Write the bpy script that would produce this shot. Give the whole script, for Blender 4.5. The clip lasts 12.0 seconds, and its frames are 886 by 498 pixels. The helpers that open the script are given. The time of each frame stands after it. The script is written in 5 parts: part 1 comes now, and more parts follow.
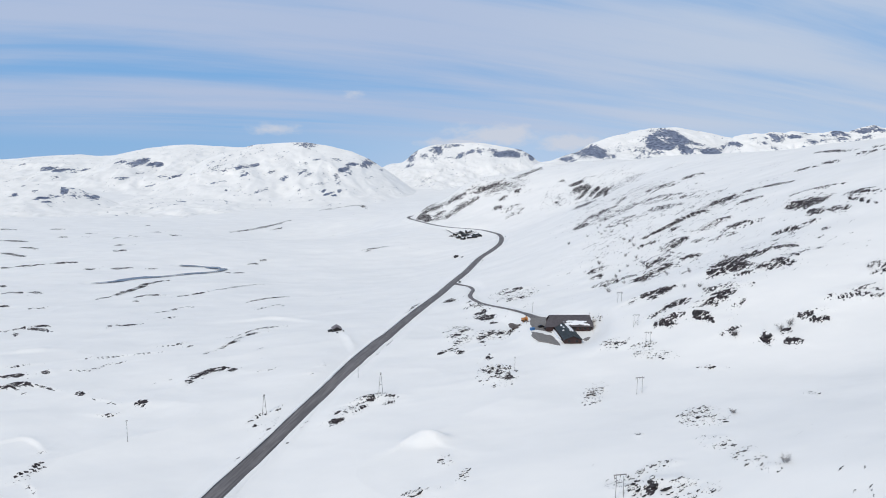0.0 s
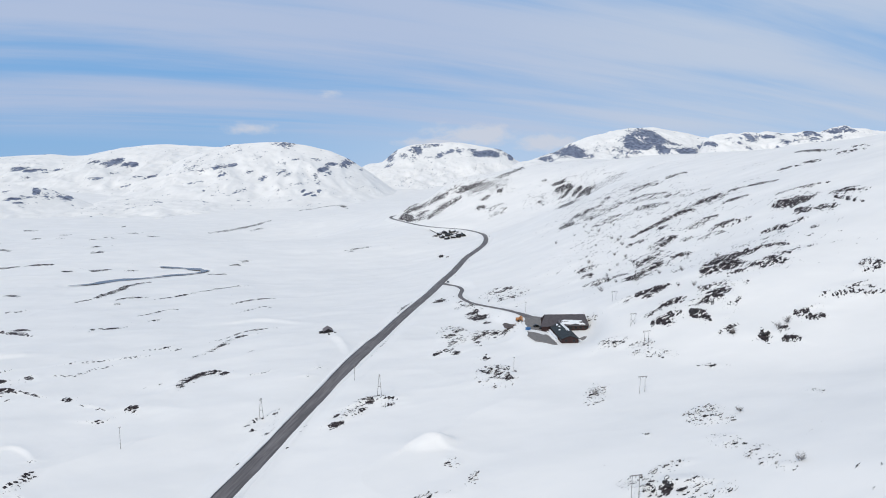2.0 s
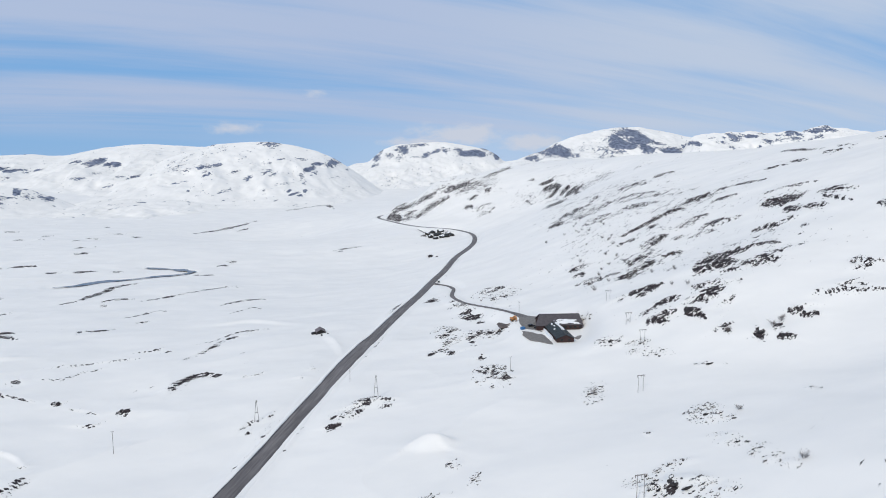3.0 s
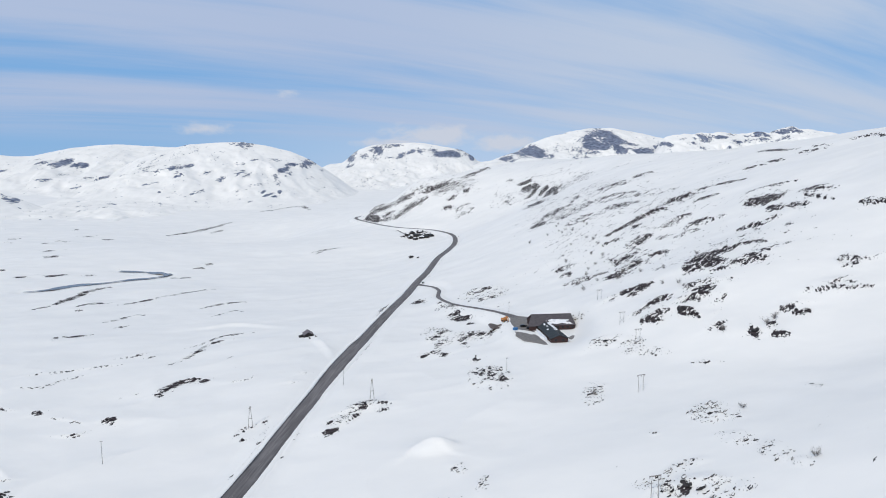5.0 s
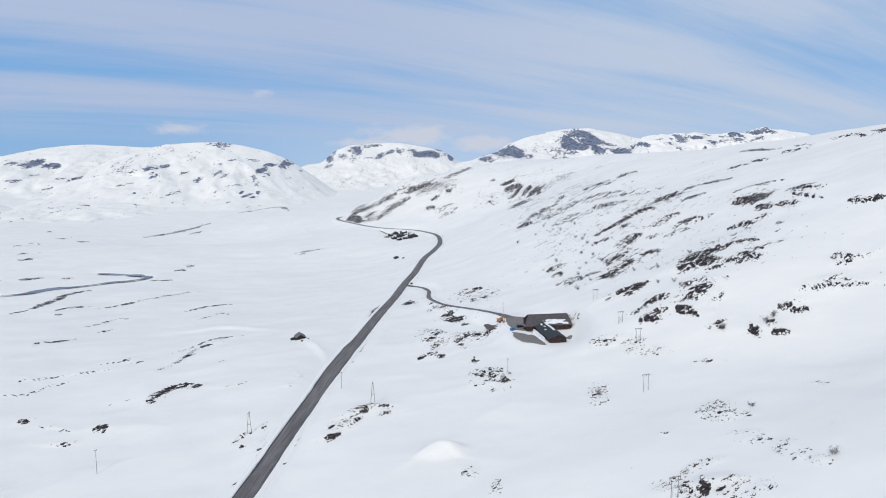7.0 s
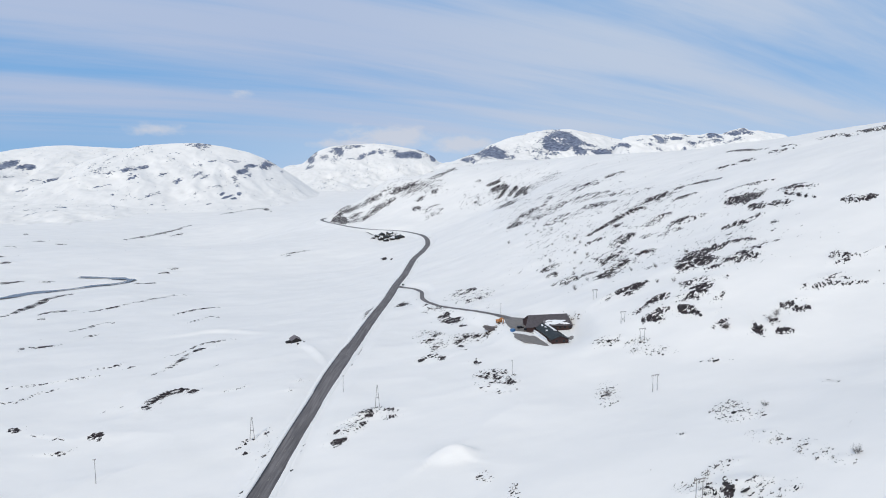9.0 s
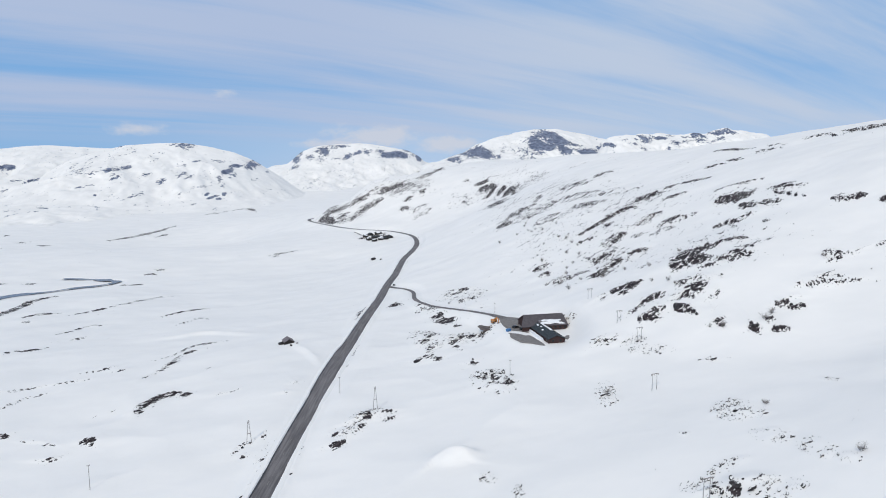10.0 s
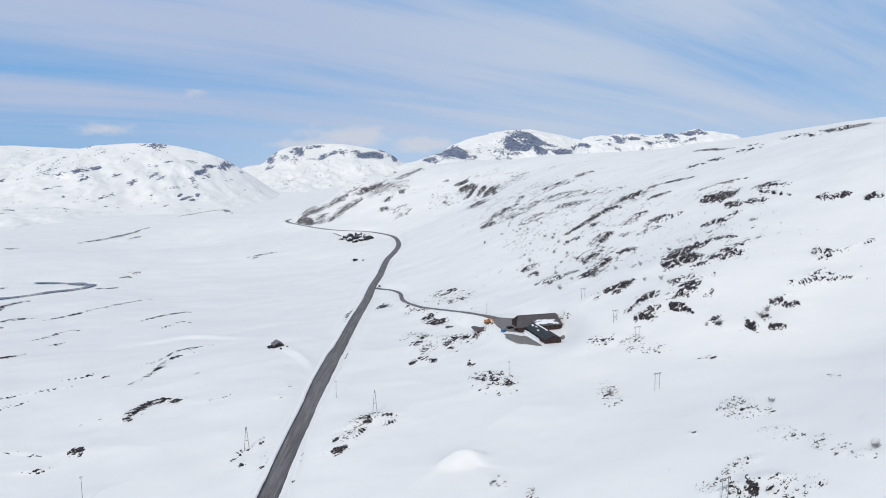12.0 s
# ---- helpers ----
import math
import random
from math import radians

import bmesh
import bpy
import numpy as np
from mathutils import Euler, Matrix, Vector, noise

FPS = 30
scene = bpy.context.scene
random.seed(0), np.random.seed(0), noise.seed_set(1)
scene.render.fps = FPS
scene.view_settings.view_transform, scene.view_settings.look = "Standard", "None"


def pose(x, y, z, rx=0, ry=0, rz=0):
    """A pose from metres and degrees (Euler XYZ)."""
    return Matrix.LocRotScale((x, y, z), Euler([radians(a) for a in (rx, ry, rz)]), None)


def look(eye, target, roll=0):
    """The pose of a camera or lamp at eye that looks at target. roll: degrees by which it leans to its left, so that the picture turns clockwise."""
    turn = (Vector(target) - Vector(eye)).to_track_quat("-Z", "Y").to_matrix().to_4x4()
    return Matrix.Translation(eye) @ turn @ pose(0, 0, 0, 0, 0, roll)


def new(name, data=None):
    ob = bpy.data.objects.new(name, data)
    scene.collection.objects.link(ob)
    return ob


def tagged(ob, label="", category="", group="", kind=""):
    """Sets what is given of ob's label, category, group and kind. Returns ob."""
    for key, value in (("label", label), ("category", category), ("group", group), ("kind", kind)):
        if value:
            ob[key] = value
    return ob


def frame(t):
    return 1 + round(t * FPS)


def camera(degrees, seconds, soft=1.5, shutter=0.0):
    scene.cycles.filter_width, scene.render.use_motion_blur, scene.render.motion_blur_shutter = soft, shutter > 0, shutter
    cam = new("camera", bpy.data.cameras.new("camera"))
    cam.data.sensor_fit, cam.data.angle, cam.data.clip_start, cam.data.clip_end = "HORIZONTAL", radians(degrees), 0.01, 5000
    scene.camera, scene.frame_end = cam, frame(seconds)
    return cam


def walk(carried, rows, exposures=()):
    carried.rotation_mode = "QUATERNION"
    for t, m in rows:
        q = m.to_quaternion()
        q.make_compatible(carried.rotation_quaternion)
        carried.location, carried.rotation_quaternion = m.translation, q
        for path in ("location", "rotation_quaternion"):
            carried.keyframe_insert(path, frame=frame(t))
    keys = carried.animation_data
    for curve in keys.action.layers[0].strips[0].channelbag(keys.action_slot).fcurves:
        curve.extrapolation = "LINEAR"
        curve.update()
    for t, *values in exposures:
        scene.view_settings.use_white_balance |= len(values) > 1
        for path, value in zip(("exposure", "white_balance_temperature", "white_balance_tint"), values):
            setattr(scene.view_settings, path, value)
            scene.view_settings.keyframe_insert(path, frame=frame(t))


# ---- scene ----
cam = camera(70.2, 12.0, soft=1.0)
PATH = [
    (0.0, 0.00, 0.00, 125.00, 83.059, -0.359, -0.123),
    (0.5, -2.47, 0.84, 124.91, 83.041, -0.365, -0.556),
    (1.0, -4.95, 1.67, 124.82, 83.058, -0.272, -1.058),
    (1.5, -7.47, 2.51, 124.73, 83.039, -0.278, -1.520),
    (2.0, -10.03, 3.36, 124.62, 83.056, -0.286, -2.096),
    (2.5, -12.61, 4.27, 124.53, 83.043, -0.294, -2.702),
    (3.0, -15.23, 5.25, 124.45, 83.034, -0.203, -3.407),
    (5.0, -25.76, 9.61, 124.06, 83.098, -0.132, -5.788),
    (5.5, -28.40, 10.76, 123.96, 83.088, -0.138, -6.337),
    (6.0, -31.04, 11.99, 123.85, 83.106, -0.045, -6.956),
    (6.5, -33.65, 13.28, 123.74, 83.148, -0.050, -7.448),
    (7.0, -36.29, 14.65, 123.63, 83.128, -0.054, -7.799),
    (9.0, -46.91, 20.27, 123.12, 83.207, 0.029, -9.555),
    (9.5, -49.55, 21.74, 123.01, 83.226, 0.122, -10.177),
    (10.0, -52.19, 23.27, 122.91, 83.190, 0.116, -10.880),
    (10.5, -54.76, 24.80, 122.81, 83.206, 0.210, -11.479),
    (11.0, -57.35, 26.33, 122.71, 83.194, 0.205, -12.068),
    (11.5, -59.96, 27.89, 122.61, 83.213, 0.201, -12.621),
    (12.0, -62.60, 29.49, 122.52, 83.226, 0.197, -13.187),
]
walk(cam, [(t, pose(*row)) for t, *row in PATH])

# ---- light ----
SUN_AZ, SUN_EL = 213.0, 42.0          # degrees clockwise from the y axis; above the horizon
EXPOSURE = -0.38
scene.view_settings.exposure = EXPOSURE

sun_data = bpy.data.lights.new("sun", "SUN")
sun_data.energy, sun_data.angle, sun_data.color = 2.5, radians(0.6), (1.0, 0.92, 0.785)
sun = new("sun", sun_data)
toward = Vector((math.sin(radians(SUN_AZ)) * math.cos(radians(SUN_EL)), math.cos(radians(SUN_AZ)) * math.cos(radians(SUN_EL)), math.sin(radians(SUN_EL))))
sun.matrix_world = look(toward * 900, (0, 0, 0))


class Nodes:
    """A short way to write node trees."""

    def __init__(self, tree):
        self.tree = tree
        tree.nodes.clear()

    def add(self, kind, _out=0, **inputs):
        node = self.tree.nodes.new(kind)
        for key, value in inputs.items():
            self.feed(node, key.replace("_", " "), value)
        return node.outputs[_out]

    def feed(self, node, key, value):
        socket = node.inputs[int(key[1:])] if key[0] == "i" and key[1:].isdigit() else node.inputs[key]
        if isinstance(value, bpy.types.NodeSocket):
            self.tree.links.new(value, socket)
        else:
            socket.default_value = value

    def maths(self, op, a, b=0.0, c=0.0):
        node = self.tree.nodes.new("ShaderNodeMath")
        node.operation = op
        for key, value in (("i0", a), ("i1", b), ("i2", c)):
            self.feed(node, key, value)
        return node.outputs[0]

    def mix(self, fac, a, b):
        node = self.tree.nodes.new("ShaderNodeMix")
        node.data_type = "RGBA"
        for key, value in (("i0", fac), ("i6", a), ("i7", b)):
            self.feed(node, key, value)
        return node.outputs[2]

    def step(self, value, lo, hi, to_lo=0.0, to_hi=1.0):
        node = self.tree.nodes.new("ShaderNodeMapRange")
        node.interpolation_type = "SMOOTHSTEP"
        for key, v in (("i0", value), ("i1", lo), ("i2", hi), ("i3", to_lo), ("i4", to_hi)):
            self.feed(node, key, v)
        return node.outputs[0]

    def attribute(self, name):
        node = self.tree.nodes.new("ShaderNodeAttribute")
        node.attribute_name = name
        return node.outputs[2]

    def noise(self, vector, scale, detail=4.0, rough=0.55, distortion=0.0):
        return self.add("ShaderNodeTexNoise", 0, Vector=vector, Scale=scale, Detail=detail, Roughness=rough, Distortion=distortion)

    def mapped(self, vector, scale=(1, 1, 1), rot=(0, 0, 0), loc=(0, 0, 0)):
        return self.add("ShaderNodeMapping", 0, Vector=vector, Scale=scale, Rotation=rot, Location=loc)


# sky: clear blue behind long veils of cirrus, a few small fair-weather clouds low down
world = bpy.data.worlds.new("sky")
scene.world = world
world.use_nodes = True
w = Nodes(world.node_tree)
heading = w.add("ShaderNodeTexCoord", 0)
air = w.tree.nodes.new("ShaderNodeTexSky")
air.sky_type, air.sun_disc, air.sun_elevation, air.sun_rotation = "NISHITA", False, radians(SUN_EL), radians(SUN_AZ)
air.altitude, air.air_density, air.dust_density, air.ozone_density = 900.0, 1.0, 0.1, 2.0
sky = air.outputs[0]
parts_ = w.tree.nodes.new("ShaderNodeSeparateXYZ")
w.tree.links.new(heading, parts_.inputs[0])
dx, dy, dz = parts_.outputs
lift = w.maths("ADD", w.maths("MAXIMUM", dz, 0.0), 0.16)
flat = w.add("ShaderNodeCombineXYZ", 0, X=w.maths("DIVIDE", dx, lift), Y=w.maths("DIVIDE", dy, lift), Z=0.0)
streaks = w.mapped(flat, (1, 1, 1), (0, 0, radians(-19)))
veil_a = w.noise(w.mapped(streaks, (0.28, 1.15, 1), (0, 0, 0), (3.1, 1.7, 0)), 1.0, 4.0, 0.45, 0.5)
veil_b = w.noise(w.mapped(streaks, (0.5, 3.4, 1), (0, 0, 0), (7.7, 0.4, 0)), 1.0, 6.0, 0.6, 0.3)
veil = w.maths("ADD", w.maths("MULTIPLY", veil_a, 0.6), w.maths("MULTIPLY", veil_b, 0.4))
veil = w.step(veil, 0.33, 0.62)
veil = w.maths("MULTIPLY", veil, w.step(dz, 0.035, 0.075, 0.05, 0.92))
# extra unseen veil overhead, added to take blue out of the snow's light
veil = w.maths("MAXIMUM", veil, w.step(dz, 0.27, 0.6, 0.0, 0.5))
CUMULUS = ((-0.258, 0.063, 0.052, 0.0115, 1.0), (-0.135, 0.119, 0.034, 0.013, 0.7), (0.085, 0.058, 0.085, 0.020, 1.1), (0.20, 0.046, 0.07, 0.015, 1.0), (0.02, 0.045, 0.07, 0.011, 1.0))
puffs = None
for bx, bz, half_w, half_h, dense in CUMULUS:
    ox = w.maths("DIVIDE", w.maths("SUBTRACT", w.maths("DIVIDE", dx, w.maths("MAXIMUM", dy, 0.05)), bx), half_w)
    oz = w.maths("DIVIDE", w.maths("SUBTRACT", dz, bz), half_h)
    near_ = w.maths("SUBTRACT", dense, w.maths("SQRT", w.maths("ADD", w.maths("MULTIPLY", ox, ox), w.maths("MULTIPLY", oz, oz))))
    near_ = w.maths("MAXIMUM", near_, -0.6)
    puffs = near_ if puffs is None else w.maths("MAXIMUM", puffs, near_)
fluff = w.noise(w.mapped(heading, (1, 1, 2.2)), 26.0, 5.0, 0.6)
puff = w.maths("MULTIPLY", w.step(w.maths("ADD", puffs, w.maths("MULTIPLY", w.maths("SUBTRACT", fluff, 0.5), 1.6)), 0.0, 0.8), w.maths("GREATER_THAN", dy, 0.05))
haze = w.maths("MULTIPLY", w.step(dz, 0.17, 0.0), w.step(w.maths("DIVIDE", dx, w.maths("MAXIMUM", dy, 0.05)), -0.4, 0.15))
clear = w.mix(0.8, sky, (3.2, 6.8, 12.3, 1))
clear = w.mix(w.maths("MULTIPLY", haze, 0.9), clear, (7.0, 9.1, 12.2, 1))
low_cloud = w.mix(w.step(w.maths("DIVIDE", dx, w.maths("MAXIMUM", dy, 0.05)), -0.1, 0.5), (6.8, 8.1, 10.9, 1), (8.0, 9.2, 11.3, 1))
# this unseen high cloud is made warmer, again to tint the light
thin_cloud = w.mix(w.step(dz, 0.28, 0.8), low_cloud, (8.6, 8.5, 8.4, 1))
cover = w.mix(veil, clear, thin_cloud)
cover = w.mix(w.maths("MULTIPLY", puff, 0.8), cover, (9.4, 9.8, 11.0, 1))
back = w.tree.nodes.new("ShaderNodeBackground")
w.feed(back, "Color", cover)
w.feed(back, "Strength", 0.085)
w.tree.links.new(back.outputs[0], w.tree.nodes.new("ShaderNodeOutputWorld").inputs[0])


# ---- materials ----
def material(name, rough=0.8, metal=0.0):
    """A new material: its nodes, and its Principled shader."""
    mat = bpy.data.materials.new(name)
    mat.use_nodes = True
    n = Nodes(mat.node_tree)
    shader = n.tree.nodes.new("ShaderNodeBsdfPrincipled")
    n.tree.links.new(shader.outputs[0], n.tree.nodes.new("ShaderNodeOutputMaterial").inputs[0])
    shader.inputs["Roughness"].default_value = rough
    shader.inputs["Metallic"].default_value = metal
    return mat, n, shader


def bump(n, shader, height, strength, distance):
    n.feed(shader, "Normal", n.add("ShaderNodeBump", 0, Strength=strength, Distance=distance, Height=height))


def snow_and_rock(name, rock_a, rock_b, strata_turn, stretch, grain, blur, share=0.45):
    """Snow through which bare rock and heath show where the 'bare' attribute and a streaky noise let them."""
    mat, n, shader = material(name, 0.7)
    place = n.add("ShaderNodeNewGeometry", 0)
    along = n.mapped(n.mapped(place, (1, 1, 1), (0, 0, radians(-strata_turn))), (1 / stretch, 1, 1))
    bare = n.attribute("bare")
    coarse = n.noise(along, 1 / grain, 3.0, 0.55, 0.5)
    fine = n.noise(along, 4.2 / grain, 5.0, 0.62, 0.3)
    level = n.maths("ADD", n.maths("MULTIPLY", coarse, 1 - share), n.maths("MULTIPLY", fine, share))
    rock = n.step(n.maths("SUBTRACT", bare, level), -blur, blur)
    fleck = n.noise(n.mapped(along, (0.7, 1, 1), (0, 0, 0), (40, 7, 0)), 3.0 / grain, 5.0, 0.65)
    rock = n.maths("MULTIPLY", rock, n.step(fleck, 0.415, 0.445))
    tone = n.noise(place, 3.0 / grain, 5.0, 0.7)
    stone = n.mix(n.step(tone, 0.35, 0.65), rock_a, rock_b)
    drift = n.noise(n.mapped(place, (0.5, 1, 1), (0, 0, radians(35))), 0.035, 6.0, 0.55)
    white = n.mix(n.step(drift, 0.3, 0.7), (0.85, 0.845, 0.835, 1), (0.895, 0.885, 0.87, 1))
    n.feed(shader, "Base Color", n.mix(rock, white, stone))
    n.feed(shader, "Roughness", n.maths("MULTIPLY_ADD", rock, 0.3, 0.6))
    shader.inputs["Specular IOR Level"].default_value = 0.2
    ripple = n.noise(n.mapped(place, (0.7, 1, 1), (0, 0, radians(30))), 0.12, 5.0, 0.55)
    bump(n, shader, n.maths("ADD", n.maths("MULTIPLY", ripple, 0.16), n.maths("MULTIPLY", n.maths("MULTIPLY", rock, fine), grain * 0.18)), 0.7, 1.0)
    return mat


def plain(name, dark, light, scale, rough=0.8, metal=0.0, relief=0.02, detail=5.0):
    """One stuff with grain and stains at two scales."""
    mat, n, shader = material(name, rough, metal)
    place = n.add("ShaderNodeTexCoord", 3)
    both = n.maths("ADD", n.maths("MULTIPLY", n.noise(place, scale, detail), 0.6), n.maths("MULTIPLY", n.noise(place, scale * 9, 3.0), 0.4))
    n.feed(shader, "Base Color", n.mix(n.step(both, 0.32, 0.68), (*dark, 1), (*light, 1)))
    bump(n, shader, both, 0.5, relief)
    return mat


def snow_and_hazy_rock():
    """Far mountains: snow, and rock walls tinted with the blue of haze and shade, seamed with slanting ledges and
    gullies that hold snow.
    """
    mat, n, shader = material("snow_and_hazy_rock", 0.75)
    place = n.add("ShaderNodeNewGeometry", 0)
    ledges = n.mapped(n.mapped(place, (1, 1, 1), (0, radians(-32), 0)), (0.28, 0.6, 1.0))
    gullies = n.mapped(n.mapped(place, (1, 1, 1), (0, radians(62), 0)), (0.30, 0.6, 1.0))
    bare = n.attribute("bare")
    coarse = n.noise(place, 1 / 85, 2.0, 0.5, 0.6)
    seam = n.noise(ledges, 1 / 8, 4.0, 0.6, 0.4)
    gully = n.noise(gullies, 1 / 15, 3.0, 0.55, 0.3)
    level = n.maths("ADD", n.maths("MULTIPLY", coarse, 0.5), n.maths("ADD", n.maths("MULTIPLY", seam, 1.0), n.maths("MULTIPLY_ADD", gully, 0.6, -0.55)))
    rock = n.step(n.maths("SUBTRACT", bare, level), -0.03, 0.03)
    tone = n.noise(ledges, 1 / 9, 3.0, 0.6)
    # distance haze and shade are mixed into the rock colour as blue
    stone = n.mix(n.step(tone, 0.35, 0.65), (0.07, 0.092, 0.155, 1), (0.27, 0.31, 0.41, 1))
    drift = n.noise(place, 0.012, 4.0, 0.55)
    white = n.mix(n.step(drift, 0.3, 0.7), (0.83, 0.825, 0.815, 1), (0.90, 0.89, 0.875, 1))
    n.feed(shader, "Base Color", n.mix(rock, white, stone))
    shader.inputs["Specular IOR Level"].default_value = 0.15
    bump(n, shader, n.maths("MULTIPLY", n.maths("ADD", seam, gully), n.maths("MULTIPLY_ADD", rock, 9.0, 1.2)), 0.6, 1.0)
    return mat


GROUND = snow_and_rock("snow_and_heath", (0.017, 0.014, 0.017, 1), (0.070, 0.058, 0.063, 1), 35, 3.0, 5.5, 0.014, 0.5)
MOUNTAIN = snow_and_hazy_rock()


def capped_rock(name, dark, light):
    """Dark rock with grain and lichen tones, and snow lying on the flatter tops."""
    mat, n, shader = material(name, 0.85)
    geo = n.tree.nodes.new("ShaderNodeNewGeometry")
    up = n.tree.nodes.new("ShaderNodeSeparateXYZ")
    n.tree.links.new(geo.outputs["Normal"], up.inputs[0])
    tone = n.noise(geo.outputs["Position"], 0.7, 6.0, 0.65)
    patch = n.noise(geo.outputs["Position"], 0.5, 4.0, 0.6)
    lying = n.step(n.maths("ADD", up.outputs[2], n.maths("MULTIPLY", n.maths("SUBTRACT", patch, 0.5), 1.2)), 0.82, 0.90)
    n.feed(shader, "Base Color", n.mix(lying, n.mix(n.step(tone, 0.35, 0.65), (*dark, 1), (*light, 1)), (0.88, 0.875, 0.86, 1)))
    bump(n, shader, tone, 0.7, 0.35)
    return mat


ROCK = capped_rock("dark_rock", (0.012, 0.0115, 0.0135), (0.050, 0.046, 0.051))
RUST_ROCK = capped_rock("rusty_rock", (0.030, 0.020, 0.019), (0.10, 0.066, 0.058))


def worn_asphalt():
    """Grey asphalt, drawn out in streaks along the road by wheels and ploughs, with fine grit."""
    mat, n, shader = material("worn_asphalt", 0.85)
    place = n.add("ShaderNodeNewGeometry", 0)
    along = n.mapped(n.mapped(place, (1, 1, 1), (0, 0, radians(11))), (1.0, 0.035, 1))
    wheel = n.noise(along, 1.1, 3.0, 0.6)
    stain = n.noise(place, 0.06, 4.0, 0.6)
    grit = n.noise(place, 2.5, 3.0)
    tone = n.maths("ADD", n.maths("MULTIPLY", wheel, 0.6), n.maths("ADD", n.maths("MULTIPLY", stain, 0.25), n.maths("MULTIPLY", grit, 0.15)))
    n.feed(shader, "Base Color", n.mix(n.step(tone, 0.36, 0.64), (0.100, 0.094, 0.098, 1), (0.205, 0.193, 0.198, 1)))
    bump(n, shader, grit, 0.4, 0.02)
    return mat


ASPHALT = worn_asphalt()


# ---- the land ----
def lattice(ix, iy, seed):
    """A random number from 0 to 1 for each whole-numbered place."""
    v = (ix.astype(np.int64) * 374761393 + iy.astype(np.int64) * 668265263 + seed * 974634533) & 0xFFFFFFFF
    v = ((v ^ (v >> 13)) * 1274126177) & 0xFFFFFFFF
    return ((v ^ (v >> 16)) & 0xFFFF) / 65535.0


def rough(x, y, size, octaves=4, seed=0, gain=0.5):
    """Soft noise from about -1 to 1 whose largest waves are that many metres long."""
    x, y = np.asarray(x, float), np.asarray(y, float)
    total, weight = np.zeros(np.broadcast(x, y).shape), 1.0
    for k in range(octaves):
        u, v = x / size * 2 ** k + 17.3 * k, y / size * 2 ** k - 9.1 * k
        iu, iv = np.floor(u), np.floor(v)
        fu, fv = u - iu, v - iv
        fu, fv = fu * fu * (3 - 2 * fu), fv * fv * (3 - 2 * fv)
        a, b = lattice(iu, iv, seed + k), lattice(iu + 1, iv, seed + k)
        c, d = lattice(iu, iv + 1, seed + k), lattice(iu + 1, iv + 1, seed + k)
        total += weight * (2 * ((a * (1 - fu) + b * fu) * (1 - fv) + (c * (1 - fu) + d * fu) * fv) - 1)
        weight *= gain
    return total


def ease(v, lo, hi):
    v = np.clip((v - lo) / (hi - lo), 0, 1)
    return v * v * (3 - 2 * v)


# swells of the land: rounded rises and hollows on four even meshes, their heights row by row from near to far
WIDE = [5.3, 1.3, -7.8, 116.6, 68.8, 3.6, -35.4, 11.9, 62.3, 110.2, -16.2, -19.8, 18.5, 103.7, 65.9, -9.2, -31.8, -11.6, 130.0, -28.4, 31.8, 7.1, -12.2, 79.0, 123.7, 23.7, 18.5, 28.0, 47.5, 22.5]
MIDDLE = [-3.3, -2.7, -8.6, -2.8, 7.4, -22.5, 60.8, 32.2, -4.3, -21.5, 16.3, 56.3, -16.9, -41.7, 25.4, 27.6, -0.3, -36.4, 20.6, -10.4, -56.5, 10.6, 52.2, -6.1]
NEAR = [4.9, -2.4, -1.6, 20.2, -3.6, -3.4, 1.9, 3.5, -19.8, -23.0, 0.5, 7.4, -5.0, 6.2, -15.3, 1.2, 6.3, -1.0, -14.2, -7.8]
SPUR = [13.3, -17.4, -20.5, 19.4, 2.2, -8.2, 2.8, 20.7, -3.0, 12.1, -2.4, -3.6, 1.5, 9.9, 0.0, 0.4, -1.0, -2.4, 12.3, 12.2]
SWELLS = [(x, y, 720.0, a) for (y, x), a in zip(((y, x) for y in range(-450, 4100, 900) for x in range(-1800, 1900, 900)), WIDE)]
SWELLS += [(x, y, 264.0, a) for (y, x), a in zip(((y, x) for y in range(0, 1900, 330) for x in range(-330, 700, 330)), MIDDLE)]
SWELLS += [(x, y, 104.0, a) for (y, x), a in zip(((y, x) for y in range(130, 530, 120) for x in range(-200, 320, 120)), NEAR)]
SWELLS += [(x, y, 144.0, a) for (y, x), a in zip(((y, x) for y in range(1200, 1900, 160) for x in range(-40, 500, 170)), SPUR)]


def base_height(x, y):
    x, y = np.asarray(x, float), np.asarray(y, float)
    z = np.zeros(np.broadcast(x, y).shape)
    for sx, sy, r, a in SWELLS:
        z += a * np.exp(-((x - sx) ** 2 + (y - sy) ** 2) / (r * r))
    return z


def smooth_line(points, step):
    """A smooth line through the points, in even steps."""
    p = np.array(points, float)
    p = np.vstack([2 * p[0] - p[1], p, 2 * p[-1] - p[-2]])
    out = []
    for i in range(1, len(p) - 2):
        for t in np.linspace(0, 1, 24, endpoint=False):
            out.append(0.5 * (2 * p[i] + (p[i + 1] - p[i - 1]) * t + (2 * p[i - 1] - 5 * p[i] + 4 * p[i + 1] - p[i + 2]) * t * t
                              + (3 * p[i] - p[i - 1] - 3 * p[i + 1] + p[i + 2]) * t ** 3))
    out = np.array(out + [p[-2]])
    run = np.r_[0, np.cumsum(np.hypot(*np.diff(out[:, :2], axis=0).T))]
    at = np.arange(0, run[-1], step)
    return np.stack([np.interp(at, run, column) for column in out.T], 1)


def levelled(line, window):
    z = base_height(line[:, 0], line[:, 1])
    k = max(1, int(window))
    padded = np.r_[np.full(k, z[0]), z, np.full(k, z[-1])]
    return np.convolve(padded, np.ones(2 * k + 1) / (2 * k + 1), "valid")


